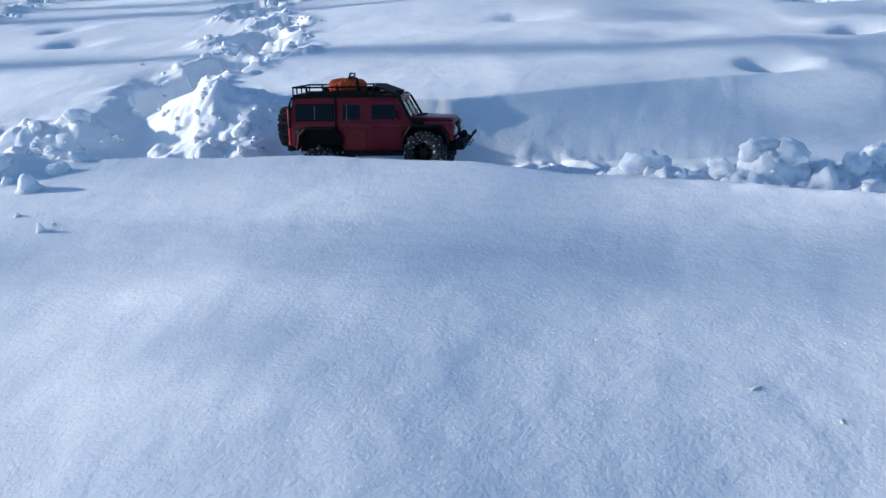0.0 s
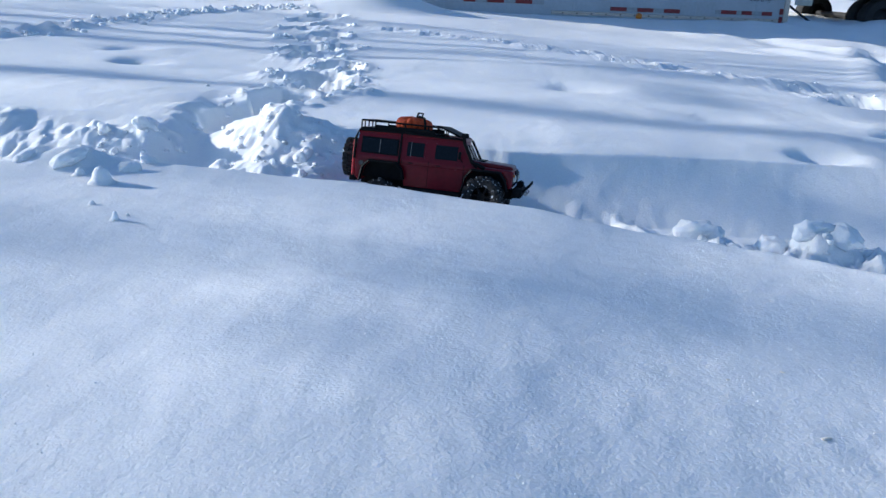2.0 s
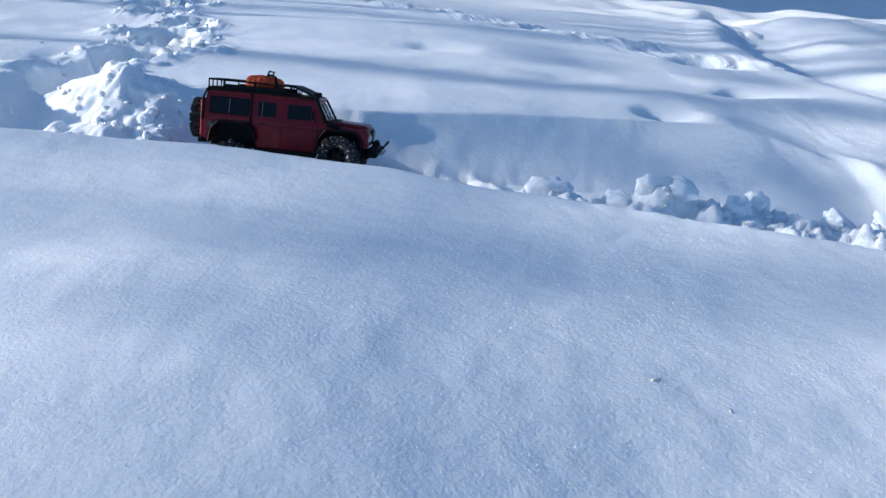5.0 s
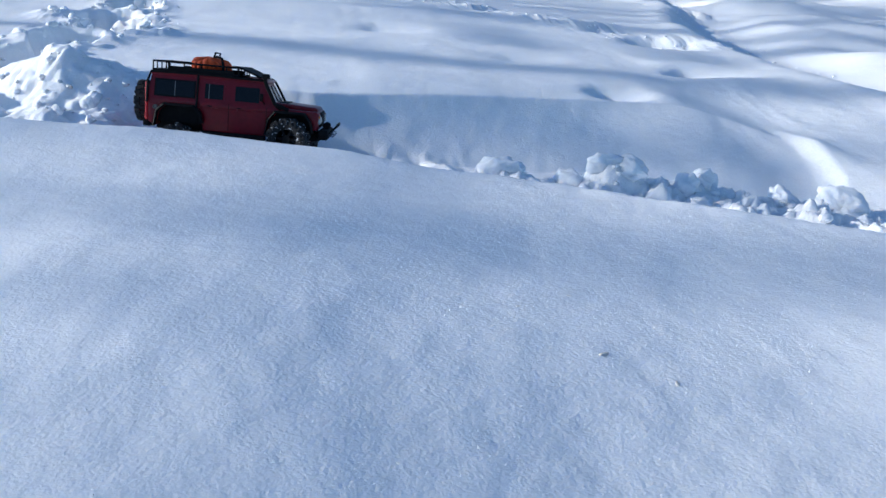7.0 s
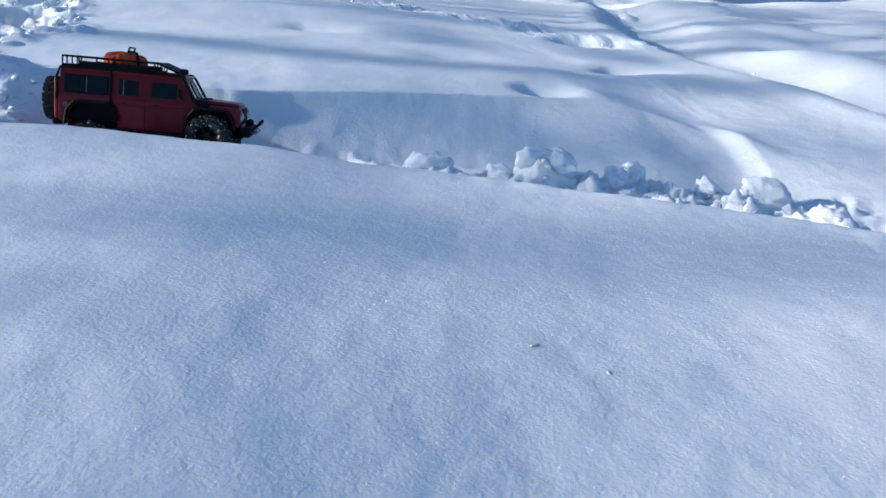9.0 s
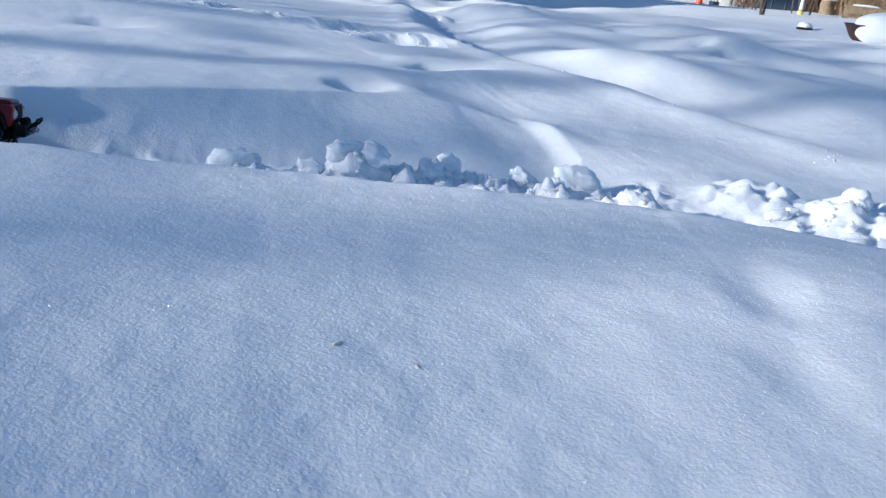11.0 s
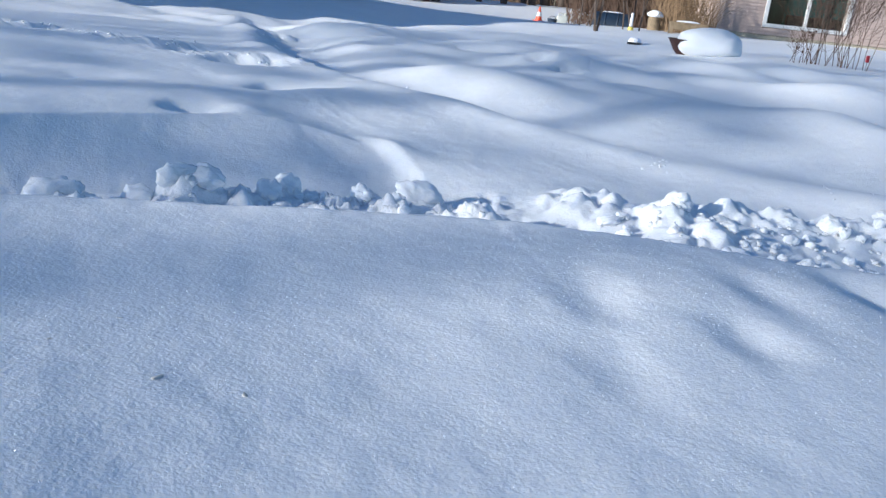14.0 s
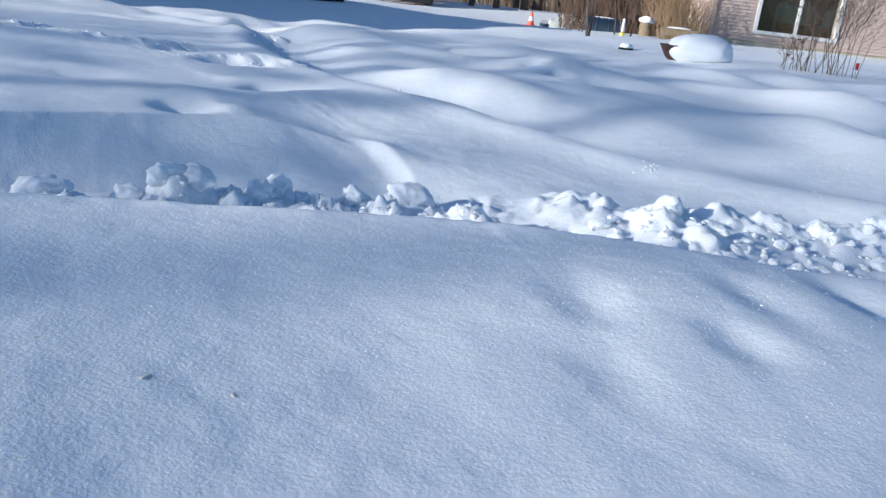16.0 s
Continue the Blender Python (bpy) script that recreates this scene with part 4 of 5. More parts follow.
def truck_wheel(parent, x, y, z, r, w, name="wheel"):
    hub = part(name, lathe(bmesh.new(), [(r * 0.55, -w / 2), (r * 0.92, -w / 2), (r, -w * 0.36), (r, w * 0.36), (r * 0.92, w / 2), (r * 0.55, w / 2), (r * 0.55, -w / 2)], 28, Matrix.Translation((x, y, z))), TYRE, parent, "black worn tyre", smooth=40)
    part("rim", lathe(bmesh.new(), [(0.0, -w * 0.25), (r * 0.2, -w * 0.3), (r * 0.5, -w * 0.1), (r * 0.56, -w * 0.48), (r * 0.56, w * 0.48), (r * 0.5, w * 0.1), (r * 0.2, w * 0.3), (0.0, w * 0.25)], 20, Matrix.Translation((x, y, z))), BLACK_STEEL, hub, smooth=40)
    return hub


def words(name, text, size, m, mat, parent):
    cu = bpy.data.curves.new(name, "FONT")
    cu.body, cu.size, cu.extrude, cu.shear = text, size, 0.002, 0.2
    tmp = bpy.data.objects.new("tmp", cu)
    me = bpy.data.meshes.new_from_object(tmp)
    bpy.data.objects.remove(tmp)
    me.materials.append(mat)
    ob = new(name, me)
    ob.parent = parent
    ob.matrix_basis = m
    return ob


def box_trailer():
    m = pose(-0.97, 13.94, 0, 0, 0, math.degrees(math.atan2(1.33, 6.66)))
    ob = thing("box_trailer", m, "white scuffed box trailer with red and silver tape, sunk in snow", "trailer")
    L = 6.79
    part("body", box(bmesh.new(), 0.0, 0.0, -0.10, L, 2.45, 2.6, 0.03, 2), TRAILER_WHITE, ob, "white panelled trailer box", smooth=40)
    for k in range(6):
        x = 0.55 + k * 1.12
        part("panel_seam", box(bmesh.new(), x - 0.012, -0.006, -0.08, x + 0.012, 0.004, 2.55, 0.002), TRAILER_WHITE, ob)
    part("front_post", box(bmesh.new(), -0.02, -0.015, -0.15, 0.16, 0.01, 2.58, 0.008), CONCRETE, ob, "yellowed corner post")
    part("rear_post", box(bmesh.new(), L - 0.09, -0.016, -0.12, L + 0.01, 0.01, 2.58, 0.006), STEEL, ob, "metal rear corner post")
    rail = part("lower_rail", box(bmesh.new(), 2.4, -0.012, -0.02, L - 0.1, 0.0, 0.04, 0.003), STEEL, ob, "metal lower rail")
    for k in range(16):
        part("rivet", lathe(bmesh.new(), [(0.0, -0.008), (0.012, -0.005), (0.014, 0.0), (0.0, 0.0)], 8, Matrix.Translation((2.6 + 0.26 * k, -0.012, 0.01))), BLACK_STEEL, rail)
    # reflective strips: alternating blocks
    for x0, z0, seq in ((0.88, 0.165, "rrwwrrrwwrrrww"), (3.45, 0.105, "rrrwwrrrwwrrr"), (5.40, 0.125, "wrrrwrrwwrr")):
        strip = part("tape_strip", box(bmesh.new(), x0 - 0.01, -0.007, z0 - 0.035, x0 + 0.098 * len(seq) + 0.01, 0.001, z0 + 0.035), TAPE_WHITE, ob, "red and silver reflective strip")
        for k, c in enumerate(seq):
            if c == "r":
                part("block", box(bmesh.new(), x0 + 0.098 * k, -0.011, z0 - 0.033, x0 + 0.098 * (k + 1), -0.002, z0 + 0.033), TAPE_RED, strip)
    part("side_lamp", lathe(bmesh.new(), [(0.0, -0.03), (0.045, -0.024), (0.06, -0.008), (0.06, 0.0), (0.0, 0.0)], 18, Matrix.Translation((3.98, -0.004, -0.005)) @ pose(0, 0, 0, 0, 0, 0)), AMBER, ob, "amber side lamp", smooth=40)
    for z in (0.03, 0.17):
        part("rear_marker", box(bmesh.new(), L - 0.17, -0.02, z - 0.05, L - 0.10, -0.002, z + 0.05, 0.006), TAPE_RED, ob, "red marker lamp")
    words("lettering", "USDOT#", 0.17, pose(6.0, -0.012, 0.33, 90, 0, 0) @ Matrix.Diagonal((0.62, 1, 1, 1)), LETTER, ob)
    words("lettering", "Registered", 0.22, pose(4.08, -0.012, 0.47, 90, 0, 0) @ Matrix.Diagonal((0.7, 1, 1, 1)), BLACK_STEEL, ob)
    for k in range(7):
        part("letter_bar", box(bmesh.new(), 2.92 + 0.155 * k, -0.011, 0.48, 2.92 + 0.155 * k + 0.10, -0.004, 0.60), BLACK_STEEL, ob)
    # lifting eye and dents
    part("latch", bevelled(slab(bmesh.new(), [(0.24, 0.20), (0.32, 0.17), (0.44, 0.19), (0.50, 0.215), (0.44, 0.24), (0.28, 0.24)], -0.03, -0.002), 0.006), BLACK_STEEL, ob, "dark side latch")
    part("latch_cable", tube(bmesh.new(), [(0.5, -0.01, 0.215), (0.75, -0.01, 0.20), (0.98, -0.01, 0.165)], 0.008, 6), BLACK_STEEL, ob)
    truck_wheel(ob, -0.10, 0.5, 0.1, 0.42, 0.26)
    part("nose_frame", tube(bmesh.new(), [(-0.1, 0.4, 0.55), (-1.2, 1.2, 0.5), (-0.1, 2.0, 0.55)], 0.06, 6), BLACK_STEEL, ob)
    truck_wheel(ob, -0.72, 0.75, 0.22, 0.24, 0.18, "nose_wheel")
    return ob


def rusty_machine():
    ob = thing("farm_implement", pose(-3.1, 14.0, 0, 0, 0, -2), "rusty orange steel implement half buried in snow", "machine")
    part("deck", box(bmesh.new(), 0.0, 0.0, 0.02, 1.12, 1.1, 0.22, 0.02, 2), RUST, ob, "rusty orange deck")
    part("drawbar", tube(bmesh.new(), [(-0.9, 0.4, 0.12), (0.0, 0.4, 0.14)], 0.05, 8), RUST, ob)
    part("hood", bevelled(slab(bmesh.new(), [(0.1, 0.2), (0.9, 0.2), (0.8, 0.62), (0.25, 0.66)], 0.2, 0.95), 0.02), RUST, ob, "rusty sloped hood")
    part("hose", tube(bmesh.new(), [(0.35, -0.03, -0.02), (0.42, -0.05, 0.15), (0.40, -0.02, 0.35), (0.5, 0.2, 0.5)], 0.022, 8), BLACK_STEEL, ob, "black hose", smooth=60)
    part("reflector", box(bmesh.new(), 0.86, -0.012, 0.09, 0.98, 0.004, 0.15, 0.004), TAPE_RED, ob, "red reflector")
    truck_wheel(ob, 0.78, 0.12, 0.02, 0.20, 0.16)
    truck_wheel(ob, -0.3, 0.5, 0.05, 0.24, 0.18)
    for x in (-0.55, -0.2):
        part("stand", tube(bmesh.new(), [(x, 0.05, -0.1), (x, 0.05, 0.3)], 0.03, 6), DARK_BLUE, ob)
    return ob


def flatbed():
    ob = thing("flatbed_trailer", pose(6.2, 16.6, 0, 0, 0, 4), "black flatbed trailer with large tyres on ploughed ground", "trailer")
    part("deck", box(bmesh.new(), 0.0, 0.0, 0.62, 4.6, 2.2, 0.74, 0.02), BLACK_STEEL, ob, "black steel deck")
    part("side_board", box(bmesh.new(), 1.0, -0.03, 0.74, 4.6, 0.02, 1.25, 0.01), MILKY, ob, "cream side board")
    for y in (0.35, 1.85):
        part("beam", box(bmesh.new(), -0.4, y - 0.06, 0.44, 4.6, y + 0.06, 0.62, 0.01), BLACK_STEEL, ob)
    part("tongue", tube(bmesh.new(), [(-0.9, 1.1, 0.50), (0.2, 0.4, 0.54)], 0.06, 6), BLACK_STEEL, ob)
    part("tongue", tube(bmesh.new(), [(-0.9, 1.1, 0.50), (0.2, 1.8, 0.54)], 0.06, 6), BLACK_STEEL, ob)
    part("jack_leg", tube(bmesh.new(), [(-0.35, 0.2, 0.52), (0.05, -0.9, -0.02)], 0.022, 6), BLACK_STEEL, ob)
    part("sign_plate", box(bmesh.new(), 0.08, -0.05, 0.27, 0.42, -0.02, 0.46, 0.005), MILKY, ob, "pale plate")
    for x in (1.45, 3.35):
        for y in (-0.62, -0.2, 1.95):
            truck_wheel(ob, x, y, 0.10, 0.36, 0.30)
        part("axle", tube(bmesh.new(), [(x, -0.6, 0.10), (x, 2.0, 0.10)], 0.06, 8), BLACK_STEEL, ob)
        part("mudguard", box(bmesh.new(), x - 0.5, -0.8, 0.47, x + 0.5, -0.05, 0.51, 0.01), BLACK_STEEL, ob)
    return ob


def red_car():
    ob = thing("parked_pickup", pose(14.9, 20.9, 0.12, 0, 0, -128), "dull red parked pickup with a black bumper, in deep snow", "pickup")
    # x forward, towards the camera
    part("body", bevelled(slab(bmesh.new(), [(-4.6, 0.42), (-3.7, 0.42), (-3.6, 0.78), (-2.9, 0.78), (-2.8, 0.42), (-1.3, 0.42), (-1.2, 0.78), (-0.45, 0.78), (-0.35, 0.42), (0.0, 0.42), (0.02, 0.95), (-0.1, 1.05), (-1.3, 1.12), (-4.6, 1.10)], -0.86, 0.86), 0.04), OLD_RED, ob, "dull red body", smooth=40)
    part("cab", bevelled(slab(bmesh.new(), [(-3.0, 1.08), (-1.25, 1.10), (-1.75, 1.68), (-2.9, 1.70)], -0.78, 0.78), 0.05), OLD_RED, ob, smooth=40)
    part("windscreen", bevelled(slab(bmesh.new(), [(-1.30, 1.14), (-1.26, 1.14), (-1.70, 1.62), (-1.74, 1.62)], -0.68, 0.68), 0.01), DARK_GLASS, ob)
    part("front_bumper", box(bmesh.new(), -0.05, -0.88, 0.12, 0.14, 0.88, 0.46, 0.04, 2), BLACK_STEEL, ob, "black front bumper")
    part("grille", box(bmesh.new(), 0.0, -0.55, 0.55, 0.05, 0.55, 0.88, 0.02), BLACK_STEEL, ob)
    for s in (-1, 1):
        part("headlight", box(bmesh.new(), -0.02, s * 0.70 - 0.13, 0.62, 0.05, s * 0.70 + 0.13, 0.86, 0.02), LAMP_GLASS, ob)
        part("side_window", box(bmesh.new(), -2.7, min(s * 0.76, s * 0.80), 1.16, -1.75, max(s * 0.76, s * 0.80), 1.58, 0.02), DARK_GLASS, ob)
        for x in (-0.82, -3.25):
            truck_wheel(ob, x, s * 0.76, 0.30, 0.37, 0.24)
    return ob


HOUSE_TURN = math.degrees(math.atan2(-2.56, 3.16))


def house():
    ob = thing("house", pose(17.97, 12.27, 0.0, 0, 0, HOUSE_TURN), "tan-pink sided house with a wide white-framed window", "house")
    # the front wall runs along x and faces -y; the window lies between 1.15 and 3.05
    L, D, H, wx0, wx1, wz0, wz1 = 9.0, 7.0, 2.95, 1.15, 3.05, 0.60, 1.95
    core = bmesh.new()
    for x0, x1, z0, z1 in ((0.06, wx0, 0.32, H), (wx1, L, 0.32, H), (wx0, wx1, 0.32, wz0), (wx0, wx1, wz1, H)):
        box(core, x0, 0.04, z0, x1, 0.18, z1)
    part("front_wall", core, SIDING, ob, "wall behind the siding")
    side = bmesh.new()
    box(side, 0.04, 0.18, 0.32, 0.18, D, H)
    part("side_wall", side, SIDING, ob)
    part("back_wall", box(bmesh.new(), 0.04, D, 0.32, L, D + 0.15, H), SIDING, ob)
    part("end_wall", box(bmesh.new(), L, 0.04, 0.32, L + 0.15, D, H), SIDING, ob)
    part("foundation", box(bmesh.new(), 0.03, 0.03, -0.3, L, D, 0.33, 0.01), CONCRETE, ob, "pale concrete foundation")
    part("corner_board", box(bmesh.new(), -0.05, -0.05, 0.30, 0.07, 0.06, H, 0.006), SIDING, ob, "corner board")
    # lapped courses, each one tilted
    n = 33
    step = (H - 0.33) / n

    def course(bm, x0, x1, z):
        v = [bm.verts.new(p) for p in ((x0, -0.008, z), (x1, -0.008, z), (x1, 0.026, z + step * 1.02), (x0, 0.026, z + step * 1.02), (x0, 0.042, z), (x1, 0.042, z))]
        bm.faces.new((v[0], v[1], v[2], v[3])), bm.faces.new((v[1], v[0], v[4], v[5]))
        bm.faces.new((v[0], v[3], v[4])), bm.faces.new((v[1], v[5], v[2]))
        return bm
    meshes = {}
    for k in range(n):
        z = 0.33 + step * k
        runs = [(0.07, L)] if z + step < wz0 - 0.08 or z > wz1 + 0.08 else [(0.07, wx0 - 0.08), (wx1 + 0.08, L)]
        for run in runs:
            if run not in meshes:
                bm = course(bmesh.new(), run[0], run[1], 0.0)
                me = bpy.data.meshes.new("siding_board")
                bm.to_mesh(me), bm.free()
                me.materials.append(SIDING)
                meshes[run] = me
            o = new("siding_board", meshes[run])
            o.parent, o.location = ob, (0, 0, z)
        if "side" not in meshes:
            bm = course(bmesh.new(), 0.07, D, 0.0)
            bmesh.ops.transform(bm, matrix=Matrix(((0, 1, 0, 0), (1, 0, 0, 0), (0, 0, 1, 0), (0, 0, 0, 1))), verts=bm.verts)
            bmesh.ops.reverse_faces(bm, faces=bm.faces)
            me = bpy.data.meshes.new("siding_board")
            bm.to_mesh(me), bm.free()
            me.materials.append(SIDING)
            meshes["side"] = me
        o = new("siding_board", meshes["side"])
        o.parent, o.location = ob, (0, 0, z)
    # window
    fr = bmesh.new()
    for x0, z0, x1, z1 in ((wx0 - 0.09, wz0 - 0.09, wx1 + 0.09, wz0), (wx0 - 0.09, wz1, wx1 + 0.09, wz1 + 0.09), (wx0 - 0.09, wz0, wx0, wz1), (wx1, wz0, wx1 + 0.09, wz1)):
        box(fr, x0, -0.02, z0, x1, 0.10, z1, 0.006)
    win = part("window", fr, WHITE_TRIM, ob, "white window frame")
    xm = (wx0 + wx1) / 2
    part("meeting_stile", box(bmesh.new(), xm - 0.035, 0.0, wz0, xm + 0.035, 0.08, wz1, 0.004), WHITE_TRIM, win)
    for x0, x1, y in ((wx0, xm - 0.035, 0.05), (xm + 0.035, wx1, 0.065)):
        pane = part("pane", box(bmesh.new(), x0, y, wz0, x1, y + 0.006, wz1), GLASS, win, "clear window pane")
        pane.visible_shadow = False
    # the dim room behind
    room = bmesh.new()
    box(room, 0.2, 0.19, 0.25, 4.4, 3.6, 2.6)
    bmesh.ops.delete(room, geom=[f for f in room.faces if f.calc_center_median().y < 0.2], context="FACES")
    bmesh.ops.reverse_faces(room, faces=room.faces)
    part("room", room, DARK_ROOM, ob, "dim room")
    sofa = part("sofa", box(bmesh.new(), 1.95, 0.9, 0.3, 3.9, 1.3, 1.35, 0.12, 3), TEAL, ob, "teal sofa back seen through the pane", smooth=50)
    part("sofa_base", box(bmesh.new(), 1.95, 0.85, 0.26, 3.9, 1.0, 0.86, 0.02), POT_BROWN, sofa)
    part("chair_back", box(bmesh.new(), 2.75, 0.6, 0.3, 2.95, 0.66, 1.2, 0.02), BLACK_STEEL, ob)
    # roof
    ro = bmesh.new()
    slab(ro, [(-0.0, H), (D, H), (D + 0.5, H - 0.12), (D / 2, H + 1.9), (-0.5, H - 0.12)], -0.4, L + 0.5)
    bmesh.ops.transform(ro, matrix=Matrix(((0, 1, 0, 0), (1, 0, 0, 0), (0, 0, 1, 0), (0, 0, 0, 1))), verts=ro.verts)
    bmesh.ops.recalc_face_normals(ro, faces=ro.faces)
    part("roof", ro, ROOF, ob, "grey shingled gable roof")
    return ob


box_trailer()
rusty_machine()
flatbed()
red_car()
house()


def traffic_cone(x, y, tall):
    ob = thing("traffic_cone", pose(x, y, ground_height(x, y) - 0.01), "orange traffic cone with a white band, standing in snow", "cone")
    r = tall * 0.24
    turn = pose(0, 0, 0, 90, 0, 0)
    part("cone", lathe(bmesh.new(), [(r, 0.03), (tall * 0.05, tall), (tall * 0.03, tall), (0.0, tall * 0.99)], 24, turn), CONE_ORANGE, ob, smooth=50)
    k0, k1 = 0.30, 0.62
    rad = lambda k: r + (tall * 0.05 - r) * k + 0.004
    part("band", lathe(bmesh.new(), [(rad(k0), 0.03 + k0 * (tall - 0.03)), (rad(k1), 0.03 + k1 * (tall - 0.03))], 24, turn), CONE_WHITE, ob, "white band", smooth=50)
    part("base", box(bmesh.new(), -r * 1.3, -r * 1.3, 0, r * 1.3, r * 1.3, 0.035, 0.008), CONE_ORANGE, ob)
    return ob


def snow_cap(name, sx, sy, sz, parent, lift, seed, flat=0.35):
    """A soft cap of snow."""
    bm = bmesh.new()
    bmesh.ops.create_icosphere(bm, subdivisions=4, radius=1.0)
    for v in bm.verts:
        p = v.co.copy()
        k = 1 + 0.10 * noise.noise(p * 1.6 + Vector((seed, 0, 0)))
        q = Vector((math.copysign(abs(p.x) ** 0.8, p.x), math.copysign(abs(p.y) ** 0.8, p.y), p.z if p.z > 0 else p.z * flat))
        v.co = Vector((q.x * sx, q.y * sy, q.z * sz)) * k + Vector((0, 0, lift))
    return part(name, bm, SNOW, parent, "thick rounded cap of snow", smooth=0)


def fire_pot():
    x, y = 8.39, 5.87
    z = ground_height(x, y)
    ob = thing("fire_pot", pose(x, y, z, 0, 0, -52), "rusty brown metal bowl buried under a thick snow cap", "fire pit")
    part("bowl", lathe(bmesh.new(), [(0.20, -0.05), (0.30, 0.04), (0.37, 0.16), (0.385, 0.175), (0.36, 0.175), (0.28, 0.06), (0.0, 0.02)], 32, pose(0.0, 0, 0, 90, 0, 0)), POT_BROWN, ob, "rusty bowl with a notched rim", smooth=40)
    snow_cap("snow_cap", 0.38, 0.42, 0.19, ob, 0.14, 3, 0.9).location = (0.08, -0.02, 0)
    return ob


traffic_cone(16.72, 17.2, 0.40)
fire_pot()


def rock(x, y):
    ob = thing("stone", pose(x, y, ground_height(x, y) - 0.05, 0, 0, 20), "dark stone poking out under a small snow cap", "stone")
    bm = bmesh.new()
    bmesh.ops.create_icosphere(bm, subdivisions=3, radius=1.0)
    for v in bm.verts:
        k = 1 + 0.25 * noise.noise(v.co * 2.2)
        v.co = Vector((v.co.x * 0.16, v.co.y * 0.11, v.co.z * 0.07)) * k + Vector((0, 0, 0.03))
    part("rock", bm, BLACK_STEEL, ob, "dark rock", smooth=50)
    snow_cap("snow_cap", 0.11, 0.09, 0.06, ob, 0.085, 5)


rock(9.86, 8.05)


def jug(x, y):
    ob = thing("plastic_jug", pose(x, y, ground_height(x, y), 0, 0, -40), "milky white plastic jug standing in the snow", "jug")
    part("body", box(bmesh.new(), -0.14, -0.09, -0.03, 0.14, 0.09, 0.20, 0.03, 3), MILKY, ob, smooth=50)
    part("neck", lathe(bmesh.new(), [(0.0, 0.26), (0.03, 0.26), (0.03, 0.19), (0.0, 0.19)], 14, pose(0.08, 0, 0, 90, 0, 0)), MILKY, ob)
    part("grip", tube(bmesh.new(), [(-0.1, 0, 0.18), (-0.08, 0, 0.25), (0.0, 0, 0.25), (0.04, 0, 0.2)], 0.016, 6), MILKY, ob)
    return ob


jug(15.75, 15.35)
bkt = thing("bucket", pose(15.56, 15.5, ground_height(15.56, 15.5)), "small dark blue bucket half sunk in snow", "bucket")
part("tub", lathe(bmesh.new(), [(0.0, -0.05), (0.10, -0.05), (0.13, 0.11), (0.11, 0.11), (0.09, 0.0), (0.0, 0.0)], 20, pose(0, 0, 0, 90, 0, 0)), DARK_BLUE, bkt, smooth=40)
part("bail", tube(bmesh.new(), [(-0.12, 0, 0.10), (-0.08, 0, 0.17), (0.08, 0, 0.17), (0.12, 0, 0.10)], 0.008, 5), STEEL, bkt)


def dog_house(x, y):
    """A dark barrel lying on its side, open towards the field."""
    ob = thing("barrel", pose(x, y, ground_height(x, y) - 0.16, 0, 0, 38), "dark blue barrel lying open on its side in snow", "barrel")
    m = Matrix.Translation((0, 0, 0.16))
    part("shell", lathe(bmesh.new(), [(0.31, -0.45), (0.33, -0.43), (0.335, 0.0), (0.33, 0.43), (0.30, 0.46), (0.0, 0.46), (0.0, 0.43), (0.28, 0.42), (0.31, 0.0), (0.31, -0.45)], 28, m), DARK_BLUE, ob, smooth=40)
    for yy in (-0.15, 0.15):
        part("hoop", lathe(bmesh.new(), [(0.335, yy - 0.02), (0.35, yy), (0.335, yy + 0.02)], 28, m), DARK_BLUE, ob, smooth=60)
    snow_cap("snow_cap", 0.12, 0.30, 0.05, ob, 0.47, 14).location = (0.12, 0, 0)
    return ob


dog_house(16.05, 13.95)


def sapling(x, y, tall, stems, seed, label):
    rng = random.Random(seed)
    ob = thing("sapling", pose(x, y, ground_height(x, y)), label, "sapling", "saplings")
    for k in range(stems):
        runs = []
        a = rng.uniform(0, 2 * math.pi)
        at = Vector((math.cos(a) * 0.08 * k, math.sin(a) * 0.08 * k, -0.05))
        lean = Vector((math.cos(a) * 0.12 * (1 + 0.4 * (stems > 2)), math.sin(a) * 0.12, 1))
        branches(rng, at, lean, tall * rng.uniform(0.8, 1.0), 0.028 if stems < 3 else 0.018, 2, runs, 0.45, 0.0, 0.75)
        tubes_mesh("stem", runs, 5, BARK, ob, "thin bare stem with twigs")
    return ob


sapling(12.13, 10.9, 2.4, 2, 3, "thin leafless sapling standing in the snow")
sapling(13.93, 12.8, 2.2, 3, 6, "cluster of thin straight saplings in snow")
sapling(14.69, 12.2, 2.0, 5, 8, "spreading leafless fruit sapling with a wrapped trunk")
grd = thing("trunk_guard", pose(14.69, 12.2, ground_height(14.69, 12.2)), "white paper trunk guard with a yellow foot", "tree guard")
part("wrap", lathe(bmesh.new(), [(0.03, 0.08), (0.04, 0.10), (0.034, 0.25), (0.028, 0.36), (0.015, 0.37)], 14, pose(0, 0, 0, 90, 0, 0)), CONE_WHITE, grd, smooth=50)
part("foot", lathe(bmesh.new(), [(0.06, -0.03), (0.06, 0.06), (0.05, 0.07), (0.05, -0.03)], 14, pose(0, 0, 0, 90, 0, 0)), YELLOW, grd, "yellow foot")


